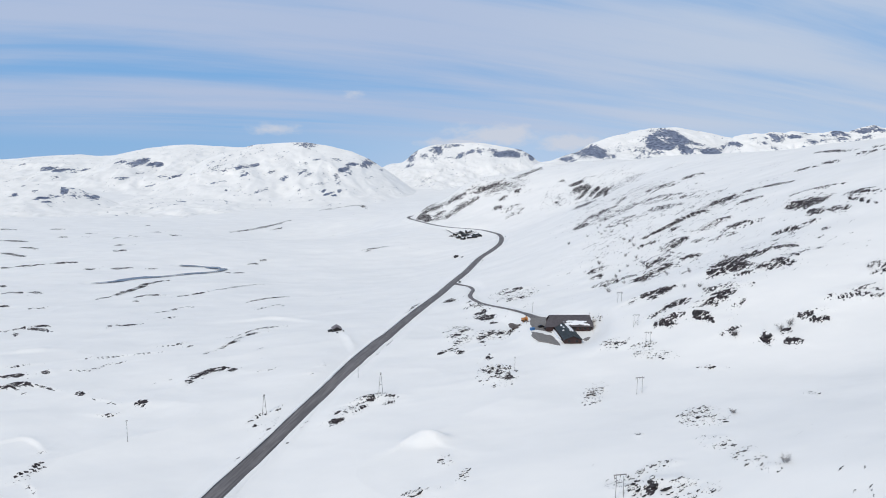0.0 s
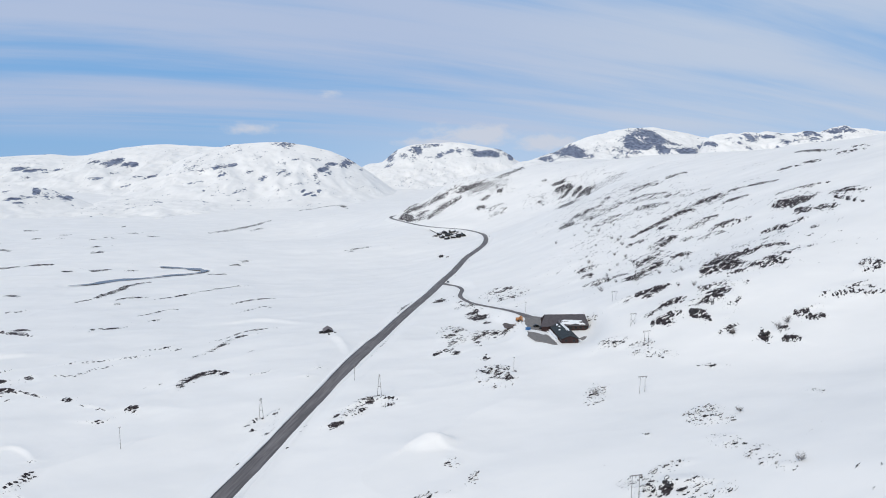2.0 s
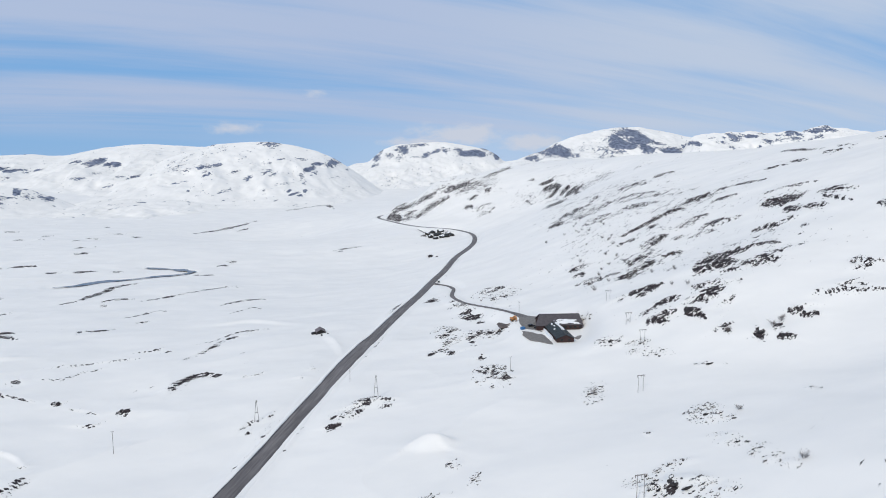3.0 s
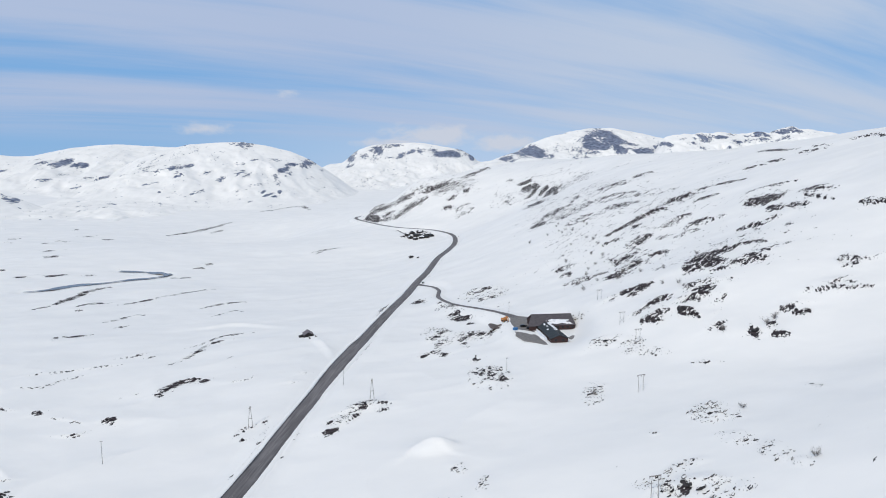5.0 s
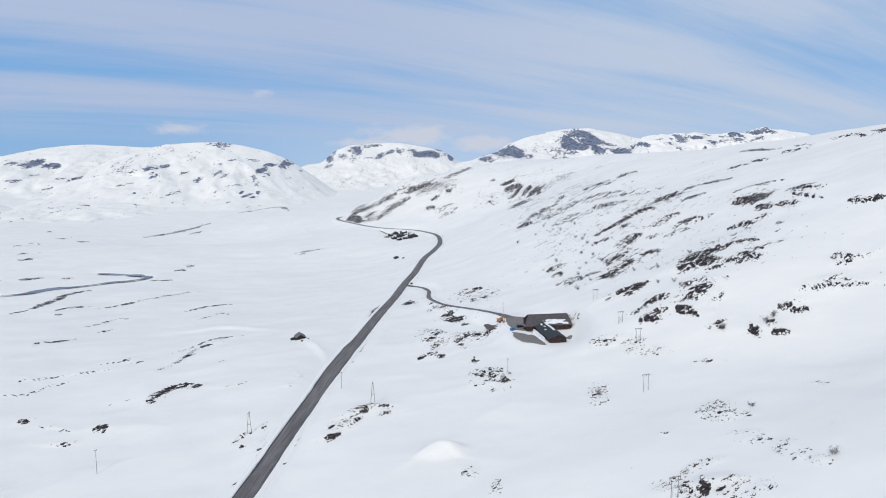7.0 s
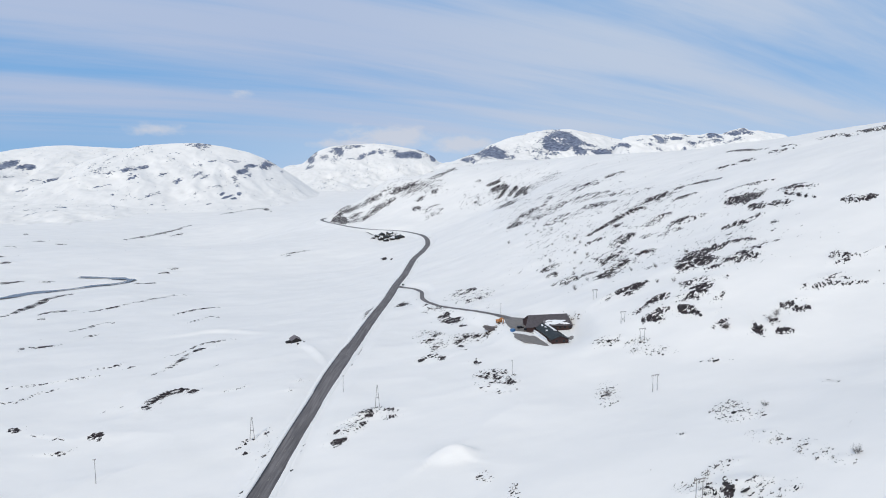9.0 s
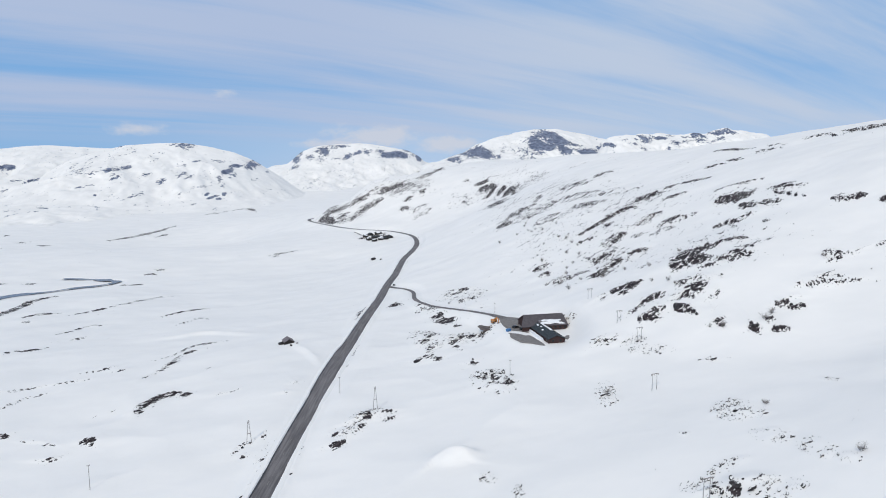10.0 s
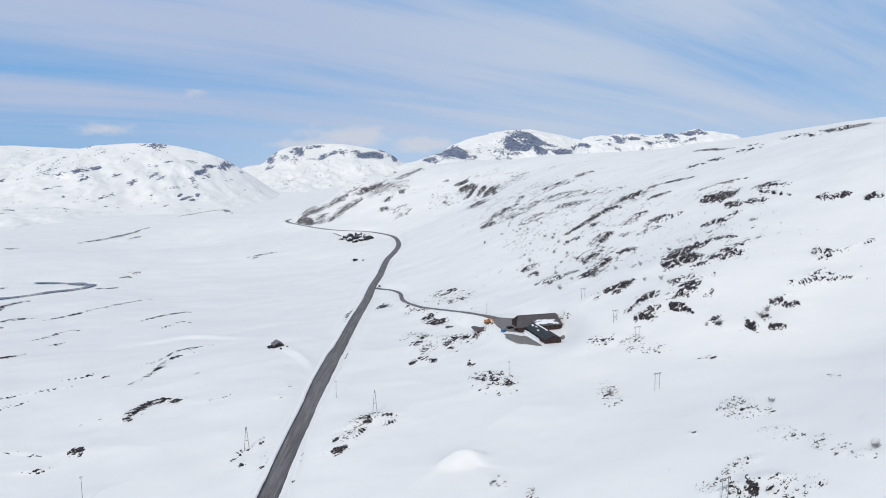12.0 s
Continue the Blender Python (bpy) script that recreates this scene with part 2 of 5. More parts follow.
ROAD_3D = smooth_line([(-93, 150, 7), (-88, 180, 7), (-82.5, 218, 7.2), (-75, 254, 7.6), (-69.8, 282, 8.2), (-62.6, 317, 9.2), (-56.1, 347, 10.2), (-52.6, 363, 10.4), (-47.3, 387, 10.8), (-38.7, 428, 10.4), (-32.5, 456, 10.4), (-19.6, 517, 9.8), (-1, 602, 7.8), (14.2, 682, 6), (30.5, 747, 7), (53.6, 855, 9), (74.6, 926, 10.5), (93, 1000, 11.5), (104, 1080, 12), (107, 1150, 11.5), (101, 1205, 10.5), (76, 1275, 10), (19, 1325, 10), (-17, 1394, 9.5), (-52, 1491, 9.5), (-80, 1583, 9.5), (-80, 1650, 10), (-40, 1710, 12)], 3.0)
ROAD = ROAD_3D[:, :2]
DRIVE_3D = smooth_line([(13.8, 669.9, 6.1), (20.7, 658.2, 7.0), (28.3, 640.2, 8.5), (31.6, 613.8, 10.5), (28.8, 588.2, 12.0), (26.6, 565.1, 13.3), (28.6, 542.3, 14.8), (33.0, 518.4, 16.8), (40.5, 494.2, 19.6), (47.6, 474.0, 22.2), (52.4, 459.0, 24.2), (56.6, 442.6, 26.2), (60.7, 425.8, 28.0), (64.5, 414.8, 28.2)], 2.0)
DRIVE = DRIVE_3D[:, :2]
TRACK = smooth_line([(-11.3, 1385.7), (10.7, 1316.2), (23.9, 1261.5)], 4.0)
PAD_Z = 28.2
WAYS = [(ROAD, ROAD_3D[:, 2], 3.8, 0.6), (DRIVE, DRIVE_3D[:, 2], 2.0, 0.5), (TRACK, levelled(TRACK, 3), 2.2, 0.3)]
WAYS[2][1][:6] = np.linspace(9.6, WAYS[2][1][6], 6)
MOUTHS = (DRIVE[0], TRACK[0])

# bare ground and rock breaking through the snow: x, y, half length, half width, turn, how bare
KNOLLS = [
    (97, 223, 11.5, 8.0, 71, 0.47),
    (90, 197, 7.0, 4.5, -73, 0.41),
    (93, 181, 7.5, 4.2, 77, 0.41),
    (94, 170, 3.4, 2.6, 88, 0.45),
    (65, 176, 15.7, 5.8, -39, 0.47),
    (69, 273, 14.2, 5.0, 66, 0.44),
    (138, 227, 5.0, 2.0, 86, 0.42),
    (124, 276, 6.5, 2.4, -36, 0.41),
    (71, 216, 1.8, 1.5, -82, 0.5),
    (-34, 303, 7.2, 4.5, 2, 0.48),
    (-42, 294, 9.7, 3.8, 53, 0.46),
    (12, 421, 24.7, 9.0, -86, 0.45),
    (34, 405, 15.8, 9.2, -53, 0.45),
    (64, 541, 23.3, 19.3, -86, 0.42),
    (28, 507, 15.2, 7.9, -72, 0.43),
    (29, 315, 18.5, 9.6, -88, 0.42),
    (2, 225, 4.5, 2.9, -79, 0.49),
    (8, 209, 6.5, 1.8, 73, 0.49),
    (-6, 203, 6.7, 2.2, -4, 0.48),
    (98, 323, 13.7, 6.2, -41, 0.48),
    (106, 303, 11.0, 4.2, -36, 0.48),
    (69, 189, 7.0, 2.8, 8, 0.42),
]

# broken rims of rock along which the snow breaks off: half width, how bare, the line
LEDGES_E = [
    (0.9, 0.1, [(-205, 282), (-197, 285), (-188, 280), (-179, 271)]),
]
LEDGES_F = [
    (0.9, 0.1, [(-17, 239), (-11, 244), (-5, 242), (1, 237)]),
    (3.5, 0.1, [(-169, 529), (-142, 534), (-111, 507)]),
    (3.2, 0.1, [(-305, 436), (-279, 437)]),
    (2.5, 0.1, [(-72, 440), (-65, 422), (-57, 394)]),
]
LEDGES_J = [
    (2.4, 0.58, [(495, 664), (504, 649), (492, 612)]),
    (2.4, 0.58, [(512, 638), (509, 610), (521, 600)]),
    (2.4, 0.56, [(460, 785), (460, 744), (459, 707)]),
    (2.4, 0.56, [(466, 691), (469, 667)]),
]
LEDGES_M = [
    (1.6, 0.66, [(61, 177), (64, 176)]),
    (0.9, 0.56, [(69, 176), (72, 175)]),
]
# bands of rock on the hillside and the headland, in the same way
HILL_BANDS_A = [
    (5.6, 0.71, [(276, 1341), (287, 1346), (298, 1332)]),
    (11.7, 0.73, [(275, 1310), (289, 1300), (303, 1304)]),
    (6.7, 0.73, [(266, 1244), (280, 1252), (302, 1283)]),
    (5.8, 0.75, [(286, 1220), (299, 1238), (314, 1262)]),
    (7.9, 0.75, [(288, 1175), (303, 1199), (321, 1235)]),
    (4.2, 0.71, [(295, 1149), (316, 1202), (331, 1222)]),
    (11.9, 0.61, [(225, 1022), (259, 1120), (277, 1152)]),
    (11.3, 0.73, [(174, 815), (180, 811), (188, 806)]),
    (6.8, 0.56, [(183, 842), (194, 836), (215, 861), (239, 863)]),
    (2.3, 0.54, [(239, 863), (252, 889), (267, 917)]),
    (10.4, 0.49, [(198, 784), (223, 819), (238, 820), (258, 824)]),
]
HILL_BANDS_B = [
    (10.4, 0.51, [(195, 714), (211, 725), (230, 735)]),
    (10.4, 0.54, [(295, 895), (309, 879), (321, 870)]),
    (5.8, 0.54, [(341, 892), (354, 897), (371, 899)]),
    (10.4, 0.54, [(272, 820), (280, 796), (295, 789)]),
    (11.3, 0.6, [(279, 783), (285, 780)]),
    (8.2, 0.56, [(285, 750), (292, 752), (297, 745)]),
    (5.0, 0.56, [(285, 713), (295, 720)]),
    (7.9, 0.51, [(244, 736), (253, 716), (251, 693)]),
    (6.0, 0.73, [(229, 612), (238, 617), (245, 616), (257, 617)]),
    (2.8, 0.71, [(192, 596), (199, 598), (208, 602), (218, 608), (227, 611)]),
    (2.9, 0.61, [(218, 593), (219, 583)]),
]
HILL_BANDS_C = [
    (11.5, 0.63, [(276, 640), (280, 633), (287, 631), (298, 640)]),
    (2.2, 0.56, [(295, 636), (319, 635), (336, 603)]),
    (3.1, 0.54, [(278, 597), (289, 588), (297, 584)]),
    (2.8, 0.54, [(212, 520), (218, 522), (223, 518)]),
    (4.3, 0.54, [(219, 506), (227, 505), (237, 509)]),
    (4.2, 0.54, [(220, 557), (227, 549), (240, 554), (255, 558)]),
    (4.9, 0.54, [(188, 533), (195, 534), (205, 542), (214, 542)]),
    (5.0, 0.54, [(235, 524), (243, 521), (250, 523), (257, 526)]),
    (3.0, 0.53, [(249, 515), (260, 509)]),
    (2.2, 0.53, [(180, 570), (191, 574), (197, 567)]),
    (8.9, 0.64, [(282, 509), (287, 508), (291, 505), (289, 490)]),
]
HILL_BANDS_D = [
    (2.6, 0.63, [(280, 481), (277, 464), (274, 453)]),
    (3.5, 0.63, [(278, 459), (283, 455), (282, 443), (281, 437)]),
    (4.1, 0.63, [(311, 485), (312, 475), (310, 457)]),
    (1.8, 0.6, [(302, 468), (299, 451), (296, 435), (296, 425)]),
    (3.1, 0.53, [(242, 454), (247, 451), (251, 447), (251, 437)]),
    (2.3, 0.53, [(259, 447), (266, 442)]),
    (3.0, 0.54, [(378, 678), (391, 678), (399, 669)]),
    (4.1, 0.61, [(410, 681), (412, 673), (413, 661)]),
    (2.2, 0.53, [(300, 543), (312, 530), (329, 517)]),
    (2.5, 0.54, [(312, 456), (315, 448)]),
    (6.3, 0.56, [(140, 443), (147, 452), (153, 458)]),
]
HILL_BANDS_E = [
    (5.2, 0.56, [(156, 459), (166, 467), (173, 471), (180, 475)]),
    (5.0, 0.75, [(185, 479), (191, 474), (199, 476)]),
    (3.1, 0.53, [(138, 480), (146, 475), (151, 474)]),
    (4.5, 0.52, [(131, 545), (139, 548), (146, 543)]),
    (3.3, 0.52, [(127, 522), (136, 526)]),
    (5.7, 0.51, [(122, 488), (132, 483), (138, 474)]),
    (10.4, 0.52, [(168, 501), (180, 503), (190, 500)]),
    (2.7, 0.64, [(125, 385), (130, 386), (135, 386), (141, 387), (148, 389)]),
    (2.2, 0.63, [(127, 379), (130, 380), (134, 381)]),
    (1.5, 0.53, [(112, 384), (118, 386), (125, 387)]),
    (1.4, 0.56, [(114, 345), (118, 347), (123, 348), (128, 352)]),
]
HILL_BANDS_F = [
    (2.3, 0.53, [(128, 352), (133, 352), (143, 356)]),
    (2.6, 0.61, [(117, 334), (121, 333), (125, 336)]),
    (1.2, 0.54, [(121, 329), (124, 330), (128, 332)]),
    (2.2, 0.52, [(125, 335), (129, 337), (134, 336)]),
    (2.3, 0.63, [(139, 340), (144, 343), (149, 343), (153, 340)]),
    (3.1, 0.79, [(136, 331), (137, 330), (138, 326)]),
    (1.2, 0.56, [(140, 333), (141, 327), (139, 318)]),
    (1.4, 0.54, [(148, 337), (155, 339), (155, 333)]),
    (1.0, 0.56, [(137, 305), (140, 306), (145, 308), (151, 309)]),
    (0.7, 0.54, [(146, 306), (144, 298)]),
    (0.9, 0.53, [(148, 317), (153, 321)]),
    (1.1, 0.63, [(166, 387), (170, 393), (174, 396)]),
]
HILL_BANDS_G = [
    (5.5, 0.73, [(173, 396), (182, 397), (200, 409), (207, 403)]),
    (1.8, 0.75, [(207, 405), (213, 405), (219, 401), (225, 394)]),
    (5.6, 0.75, [(174, 383), (181, 383), (188, 386), (194, 388)]),
    (4.3, 0.61, [(167, 387), (170, 386), (174, 385)]),
    (2.0, 0.56, [(175, 371), (179, 369), (184, 366)]),
    (2.5, 0.63, [(198, 374), (202, 375), (207, 379)]),
    (1.2, 0.56, [(210, 386), (214, 381), (214, 373)]),
    (1.5, 0.54, [(189, 366), (196, 375)]),
    (4.9, 0.52, [(189, 373), (196, 367), (207, 368)]),
    (3.8, 0.53, [(153, 354), (164, 356), (168, 348)]),
    (2.3, 0.53, [(148, 349), (161, 348), (176, 350)]),
]
HILL_BANDS_H = [
    (1.8, 0.56, [(144, 343), (150, 343), (157, 339)]),
    (1.1, 0.53, [(152, 329), (159, 331), (166, 338)]),
    (1.4, 0.61, [(176, 305), (180, 304), (183, 304)]),
    (1.0, 0.54, [(184, 305), (188, 305), (192, 303)]),
    (1.5, 0.61, [(179, 298), (182, 297), (184, 298)]),
    (1.6, 0.56, [(184, 298), (187, 296)]),
    (3.4, 0.87, [(153, 292), (156, 291)]),
    (0.9, 0.53, [(161, 290), (165, 293), (170, 299)]),
    (1.7, 0.6, [(160, 285), (163, 284), (165, 281)]),
    (0.9, 0.54, [(194, 312), (198, 314), (201, 316)]),
    (1.1, 0.54, [(200, 311), (203, 310), (206, 307)]),
    (0.8, 0.54, [(210, 314), (215, 315), (222, 316)]),
]
HILL_BANDS_I = [
    (1.2, 0.55, [(227, 329), (229, 326), (230, 324)]),
    (0.9, 0.54, [(229, 333), (235, 337), (242, 340)]),
    (1.2, 0.54, [(210, 305), (215, 305), (218, 304)]),
    (5.7, 0.75, [(-59, 1536), (-42, 1506), (-22, 1447)]),
    (9.0, 0.61, [(-51, 1531), (-22, 1534), (5, 1532), (32, 1523), (58, 1520)]),
    (6.9, 0.61, [(2, 1423), (24, 1449), (51, 1469), (71, 1480), (87, 1484)]),
    (10.0, 0.63, [(82, 1513), (107, 1524), (127, 1525), (152, 1545)]),
    (8.6, 0.56, [(-17, 1439), (-1, 1436), (11, 1439)]),
    (4.6, 0.53, [(56, 1530), (69, 1535), (83, 1543)]),
    (8.7, 0.53, [(-12, 1467), (1, 1483), (9, 1488)]),
]
HILL_BANDS_J = [
    (7.4, 0.61, [(130, 1417), (141, 1428), (154, 1425)]),
    (5.7, 0.61, [(166, 1431), (173, 1438), (181, 1442)]),
    (9.1, 0.61, [(120, 1383), (128, 1387)]),
    (7.8, 0.54, [(134, 1345), (150, 1353), (169, 1364)]),
    (8.6, 0.53, [(178, 1532), (212, 1550), (252, 1616)]),
    (3.4, 0.53, [(233, 1291), (237, 1254)]),
    (4.5, 0.54, [(263, 1403), (272, 1401)]),
    (7.7, 0.51, [(134, 1307), (152, 1318), (172, 1332)]),
    (1.0, 0.53, [(255, 418), (254, 413)]),
]
HILL_BANDS = HILL_BANDS_A + HILL_BANDS_B + HILL_BANDS_C + HILL_BANDS_D + HILL_BANDS_E + HILL_BANDS_F + HILL_BANDS_G + HILL_BANDS_H + HILL_BANDS_I + HILL_BANDS_J
# rims of heath and rock in the valley, and one stream drawn the same way
VALLEY_BANDS_A = [
    (6.8, 0.53, [(-1204, 1716), (-1149, 1702)]),
    (7.9, 0.55, [(-1083, 1745), (-1031, 1724)]),
    (7.9, 0.55, [(-915, 1501), (-904, 1520)]),
    (7.9, 0.59, [(-848, 1487), (-842, 1500)]),
    (7.4, 0.55, [(-905, 1608), (-900, 1638)]),
    (7.9, 0.67, [(-743, 1427), (-734, 1424)]),
    (5.0, 0.55, [(-1018, 1449), (-938, 1426)]),
    (3.4, 0.57, [(-846, 1250), (-828, 1257), (-796, 1234)]),
    (1.9, 0.61, [(-833, 1182), (-799, 1164)]),
    (4.0, 0.53, [(-766, 1628), (-725, 1670)]),
    (7.9, 0.53, [(-681, 1584), (-666, 1606)]),
    (3.3, 0.55, [(-651, 1254), (-637, 1272), (-618, 1268)]),
    (3.4, 0.57, [(-586, 1125), (-581, 1139), (-566, 1129)]),
    (7.9, 0.55, [(-867, 1845), (-858, 1847)]),
    (5.1, 0.53, [(-760, 1520), (-716, 1513)]),
]
VALLEY_BANDS_B = [
    (2.7, 0.65, [(-805, 1165), (-779, 1149), (-749, 1128)]),
    (5.1, 0.65, [(-678, 998), (-654, 989), (-638, 999), (-622, 1010)]),
    (3.8, 0.81, [(-622, 1010), (-605, 1005), (-581, 998)]),
    (1.6, 0.65, [(-701, 992), (-674, 979)]),
]
VALLEY_BANDS_C = [
    (2.8, 0.55, [(-578, 815), (-550, 790)]),
    (3.3, 0.63, [(-523, 742), (-512, 745), (-497, 743)]),
    (1.3, 0.65, [(-497, 743), (-486, 744), (-470, 734)]),
    (3.2, 0.61, [(-467, 656), (-456, 654)]),
    (1.7, 0.61, [(-424, 636), (-414, 635), (-408, 643)]),
]
VALLEY_BANDS_D = [
    (2.0, 0.67, [(-375, 524), (-368, 525), (-366, 530), (-362, 534)]),
    (2.1, 0.81, [(-362, 534), (-347, 526), (-336, 520), (-321, 508)]),
    (1.9, 0.59, [(-358, 536), (-349, 537), (-338, 535)]),
    (0.8, 0.59, [(-359, 519), (-343, 498)]),
    (1.3, 0.57, [(-311, 1010), (-302, 1014), (-294, 1014)]),
    (1.8, 0.57, [(-307, 1047), (-290, 1049)]),
]
VALLEY_BANDS_E = [
    (0.8, 0.55, [(-286, 398), (-278, 402), (-265, 408)]),
]
VALLEY_BANDS_F = [
    (2.6, 0.73, [(-276, 383), (-270, 382), (-268, 384), (-262, 384)]),
    (2.4, 0.87, [(-260, 360), (-256, 361), (-252, 363), (-243, 362)]),
    (0.8, 0.65, [(-243, 362), (-234, 359), (-227, 355), (-220, 351)]),
    (0.9, 0.61, [(-256, 359), (-250, 358), (-245, 355)]),
    (2.5, 0.85, [(-253, 389), (-251, 389), (-245, 384)]),
    (0.8, 0.65, [(-241, 350), (-238, 349)]),
]
VALLEY_BANDS_G = [
    (2.2, 0.73, [(-205, 344), (-203, 346)]),
    (0.8, 0.5, [(-193, 337), (-185, 334), (-174, 326)]),
    (0.8, 0.47, [(-181, 314), (-171, 312), (-166, 316)]),
    (2.0, 0.87, [(-163, 325), (-160, 325), (-157, 324)]),
    (0.8, 0.63, [(-158, 322), (-157, 321)]),
    (0.8, 0.57, [(-172, 312), (-170, 312)]),
    (2.1, 0.73, [(-146, 353), (-146, 357)]),
]
VALLEY_BANDS_H = [
    (1.6, 0.65, [(-70, 360), (-67, 361)]),
    (0.8, 0.59, [(-75, 347), (-72, 347)]),
    (1.6, 0.87, [(-51, 279), (-49, 279), (-47, 280)]),
    (0.8, 0.59, [(-47, 279), (-45, 282)]),
    (0.8, 0.55, [(-50, 289), (-48, 288)]),
    (0.8, 0.65, [(-91, 288), (-90, 292), (-88, 295), (-86, 296)]),
    (0.8, 0.65, [(-88, 284), (-86, 284)]),
    (0.8, 0.55, [(-79, 284), (-78, 289), (-78, 293)]),
    (0.8, 0.6, [(-80, 276), (-78, 278)]),
    (0.8, 0.55, [(-80, 298), (-79, 302)]),
    (1.7, 0.73, [(-175, 247), (-173, 250), (-172, 255), (-171, 259)]),
    (0.8, 0.63, [(-173, 243), (-171, 245), (-170, 251)]),
]
VALLEY_BANDS_I = [
    # the next band stands for a stream, drawn as bare ground
    (5.0, 0.62, [(-583, 1738), (-569, 1777), (-553, 1804), (-528, 1859), (-505, 1931), (-497, 1989), (-482, 2027)]),
    (0.8, 0.6, [(-171, 250), (-169, 254), (-168, 258)]),
    (0.8, 0.61, [(-179, 269), (-177, 269)]),
    (0.8, 0.51, [(-167, 241), (-161, 236), (-157, 231)]),
    (7.9, 0.55, [(-463, 2390), (-414, 2553), (-339, 2589), (-282, 2396)]),
    (5.4, 0.59, [(-495, 1819), (-471, 1865)]),
    (3.4, 0.55, [(-143, 1128), (-116, 1142), (-94, 1149)]),
    (2.2, 0.61, [(-136, 1109), (-127, 1121)]),
    (2.6, 0.65, [(19, 1000), (28, 978)]),
    (4.1, 0.59, [(15, 1212), (30, 1217)]),
]
VALLEY_BANDS_J = [
    (3.0, 0.64, [(-382, 687), (-372, 708), (-374, 746), (-377, 783), (-374, 815), (-361, 843)]),
    (2.0, 0.62, [(-343, 686), (-332, 701), (-324, 704), (-309, 706)]),
    (2.1, 0.62, [(-332, 668), (-321, 664)]),
    (1.8, 0.61, [(-301, 690), (-289, 708), (-276, 730), (-261, 748), (-251, 770), (-236, 797), (-224, 800)]),
    (1.2, 0.60, [(-206, 656), (-195, 670), (-180, 680), (-166, 683)]),
    (1.0, 0.60, [(-180, 595), (-172, 615), (-166, 626), (-156, 617)]),
    (1.3, 0.62, [(-274, 593), (-265, 607), (-263, 622), (-248, 624)]),
    (1.6, 0.66, [(-277, 512), (-279, 523), (-263, 525), (-256, 535)]),
    (1.1, 0.61, [(-252, 562), (-247, 565), (-243, 571)]),
]
VALLEY_BANDS_K = [
    (0.8, 0.58, [(-253, 412), (-243, 414), (-231, 416), (-219, 420), (-206, 421), (-191, 425)]),
    (0.8, 0.56, [(-235, 388), (-223, 387), (-217, 401), (-207, 406)]),
    (0.8, 0.58, [(-199, 440), (-190, 442), (-181, 451)]),
    (0.8, 0.56, [(-180, 436), (-174, 435)]),
    (1.5, 0.60, [(-158, 411), (-154, 424), (-148, 436), (-147, 456), (-142, 469), (-132, 473)]),
    (0.8, 0.59, [(-164, 450), (-153, 460), (-145, 486), (-132, 490), (-119, 497)]),
    (2.6, 0.66, [(-147, 357), (-144, 367), (-139, 374), (-133, 377), (-124, 371)]),
    (0.8, 0.60, [(-110, 364), (-103, 364), (-98, 366)]),
]
VALLEY_BANDS_L = [
    (3.0, 0.61, [(-504, 952), (-469, 960)]),
    (2.5, 0.57, [(-451, 951), (-435, 960)]),
    (2.1, 0.63, [(-321, 928), (-302, 922), (-283, 926)]),
    (3.0, 0.61, [(-600, 1005), (-583, 1000)]),
    (2.6, 0.57, [(-538, 939), (-520, 949)]),
    (2.5, 0.58, [(-313, 1011), (-297, 1017)]),
    (2.1, 0.57, [(-303, 1046), (-292, 1048)]),
    (3.0, 0.57, [(-600, 1149), (-571, 1133)]),
]
VALLEY_BANDS = VALLEY_BANDS_A + VALLEY_BANDS_B + VALLEY_BANDS_C + VALLEY_BANDS_D + VALLEY_BANDS_E + VALLEY_BANDS_F + VALLEY_BANDS_G + VALLEY_BANDS_H + VALLEY_BANDS_I + VALLEY_BANDS_J + VALLEY_BANDS_K + VALLEY_BANDS_L
# ledges beside the road and the driveway
ROADSIDE_BANDS_A = [
    (5.7, 0.72, [(29, 480), (34, 476)]),
    (5.1, 0.72, [(30, 458), (35, 461), (39, 464)]),
    (1.9, 0.62, [(36, 440), (40, 442)]),
    (4.1, 0.58, [(54, 548), (63, 559), (72, 559)]),
    (2.7, 0.62, [(55, 512), (64, 518), (72, 523)]),
    (0.9, 0.6, [(7, 408), (14, 419), (20, 435)]),
    (1.0, 0.58, [(6, 403), (12, 414)]),
    (1.7, 0.58, [(8, 389), (13, 396), (21, 400)]),
    (1.9, 0.58, [(7, 379), (11, 383)]),
    (1.7, 0.62, [(11, 374), (15, 375)]),
    (2.4, 0.64, [(25, 398), (30, 403), (37, 404), (46, 399)]),
    (0.9, 0.6, [(26, 396), (28, 379)]),
    (2.0, 0.7, [(25, 349), (29, 353)]),
]
ROADSIDE_BANDS_B = [
    (1.3, 0.7, [(25, 318), (28, 324)]),
    (1.4, 0.72, [(29, 324), (31, 313)]),
    (1.3, 0.6, [(34, 321), (38, 323)]),
    (1.6, 0.56, [(32, 306), (36, 306)]),
    (1.4, 0.54, [(-2, 375), (4, 382)]),
    (2.6, 0.62, [(24, 529), (30, 544)]),
    (3.3, 0.6, [(4, 554), (16, 570)]),
    (1.8, 0.6, [(-27, 523), (-18, 550), (-12, 576)]),
    (1.2, 0.58, [(-29, 502), (-21, 525)]),
    (0.8, 0.62, [(84, 323), (89, 327), (94, 327)]),
]
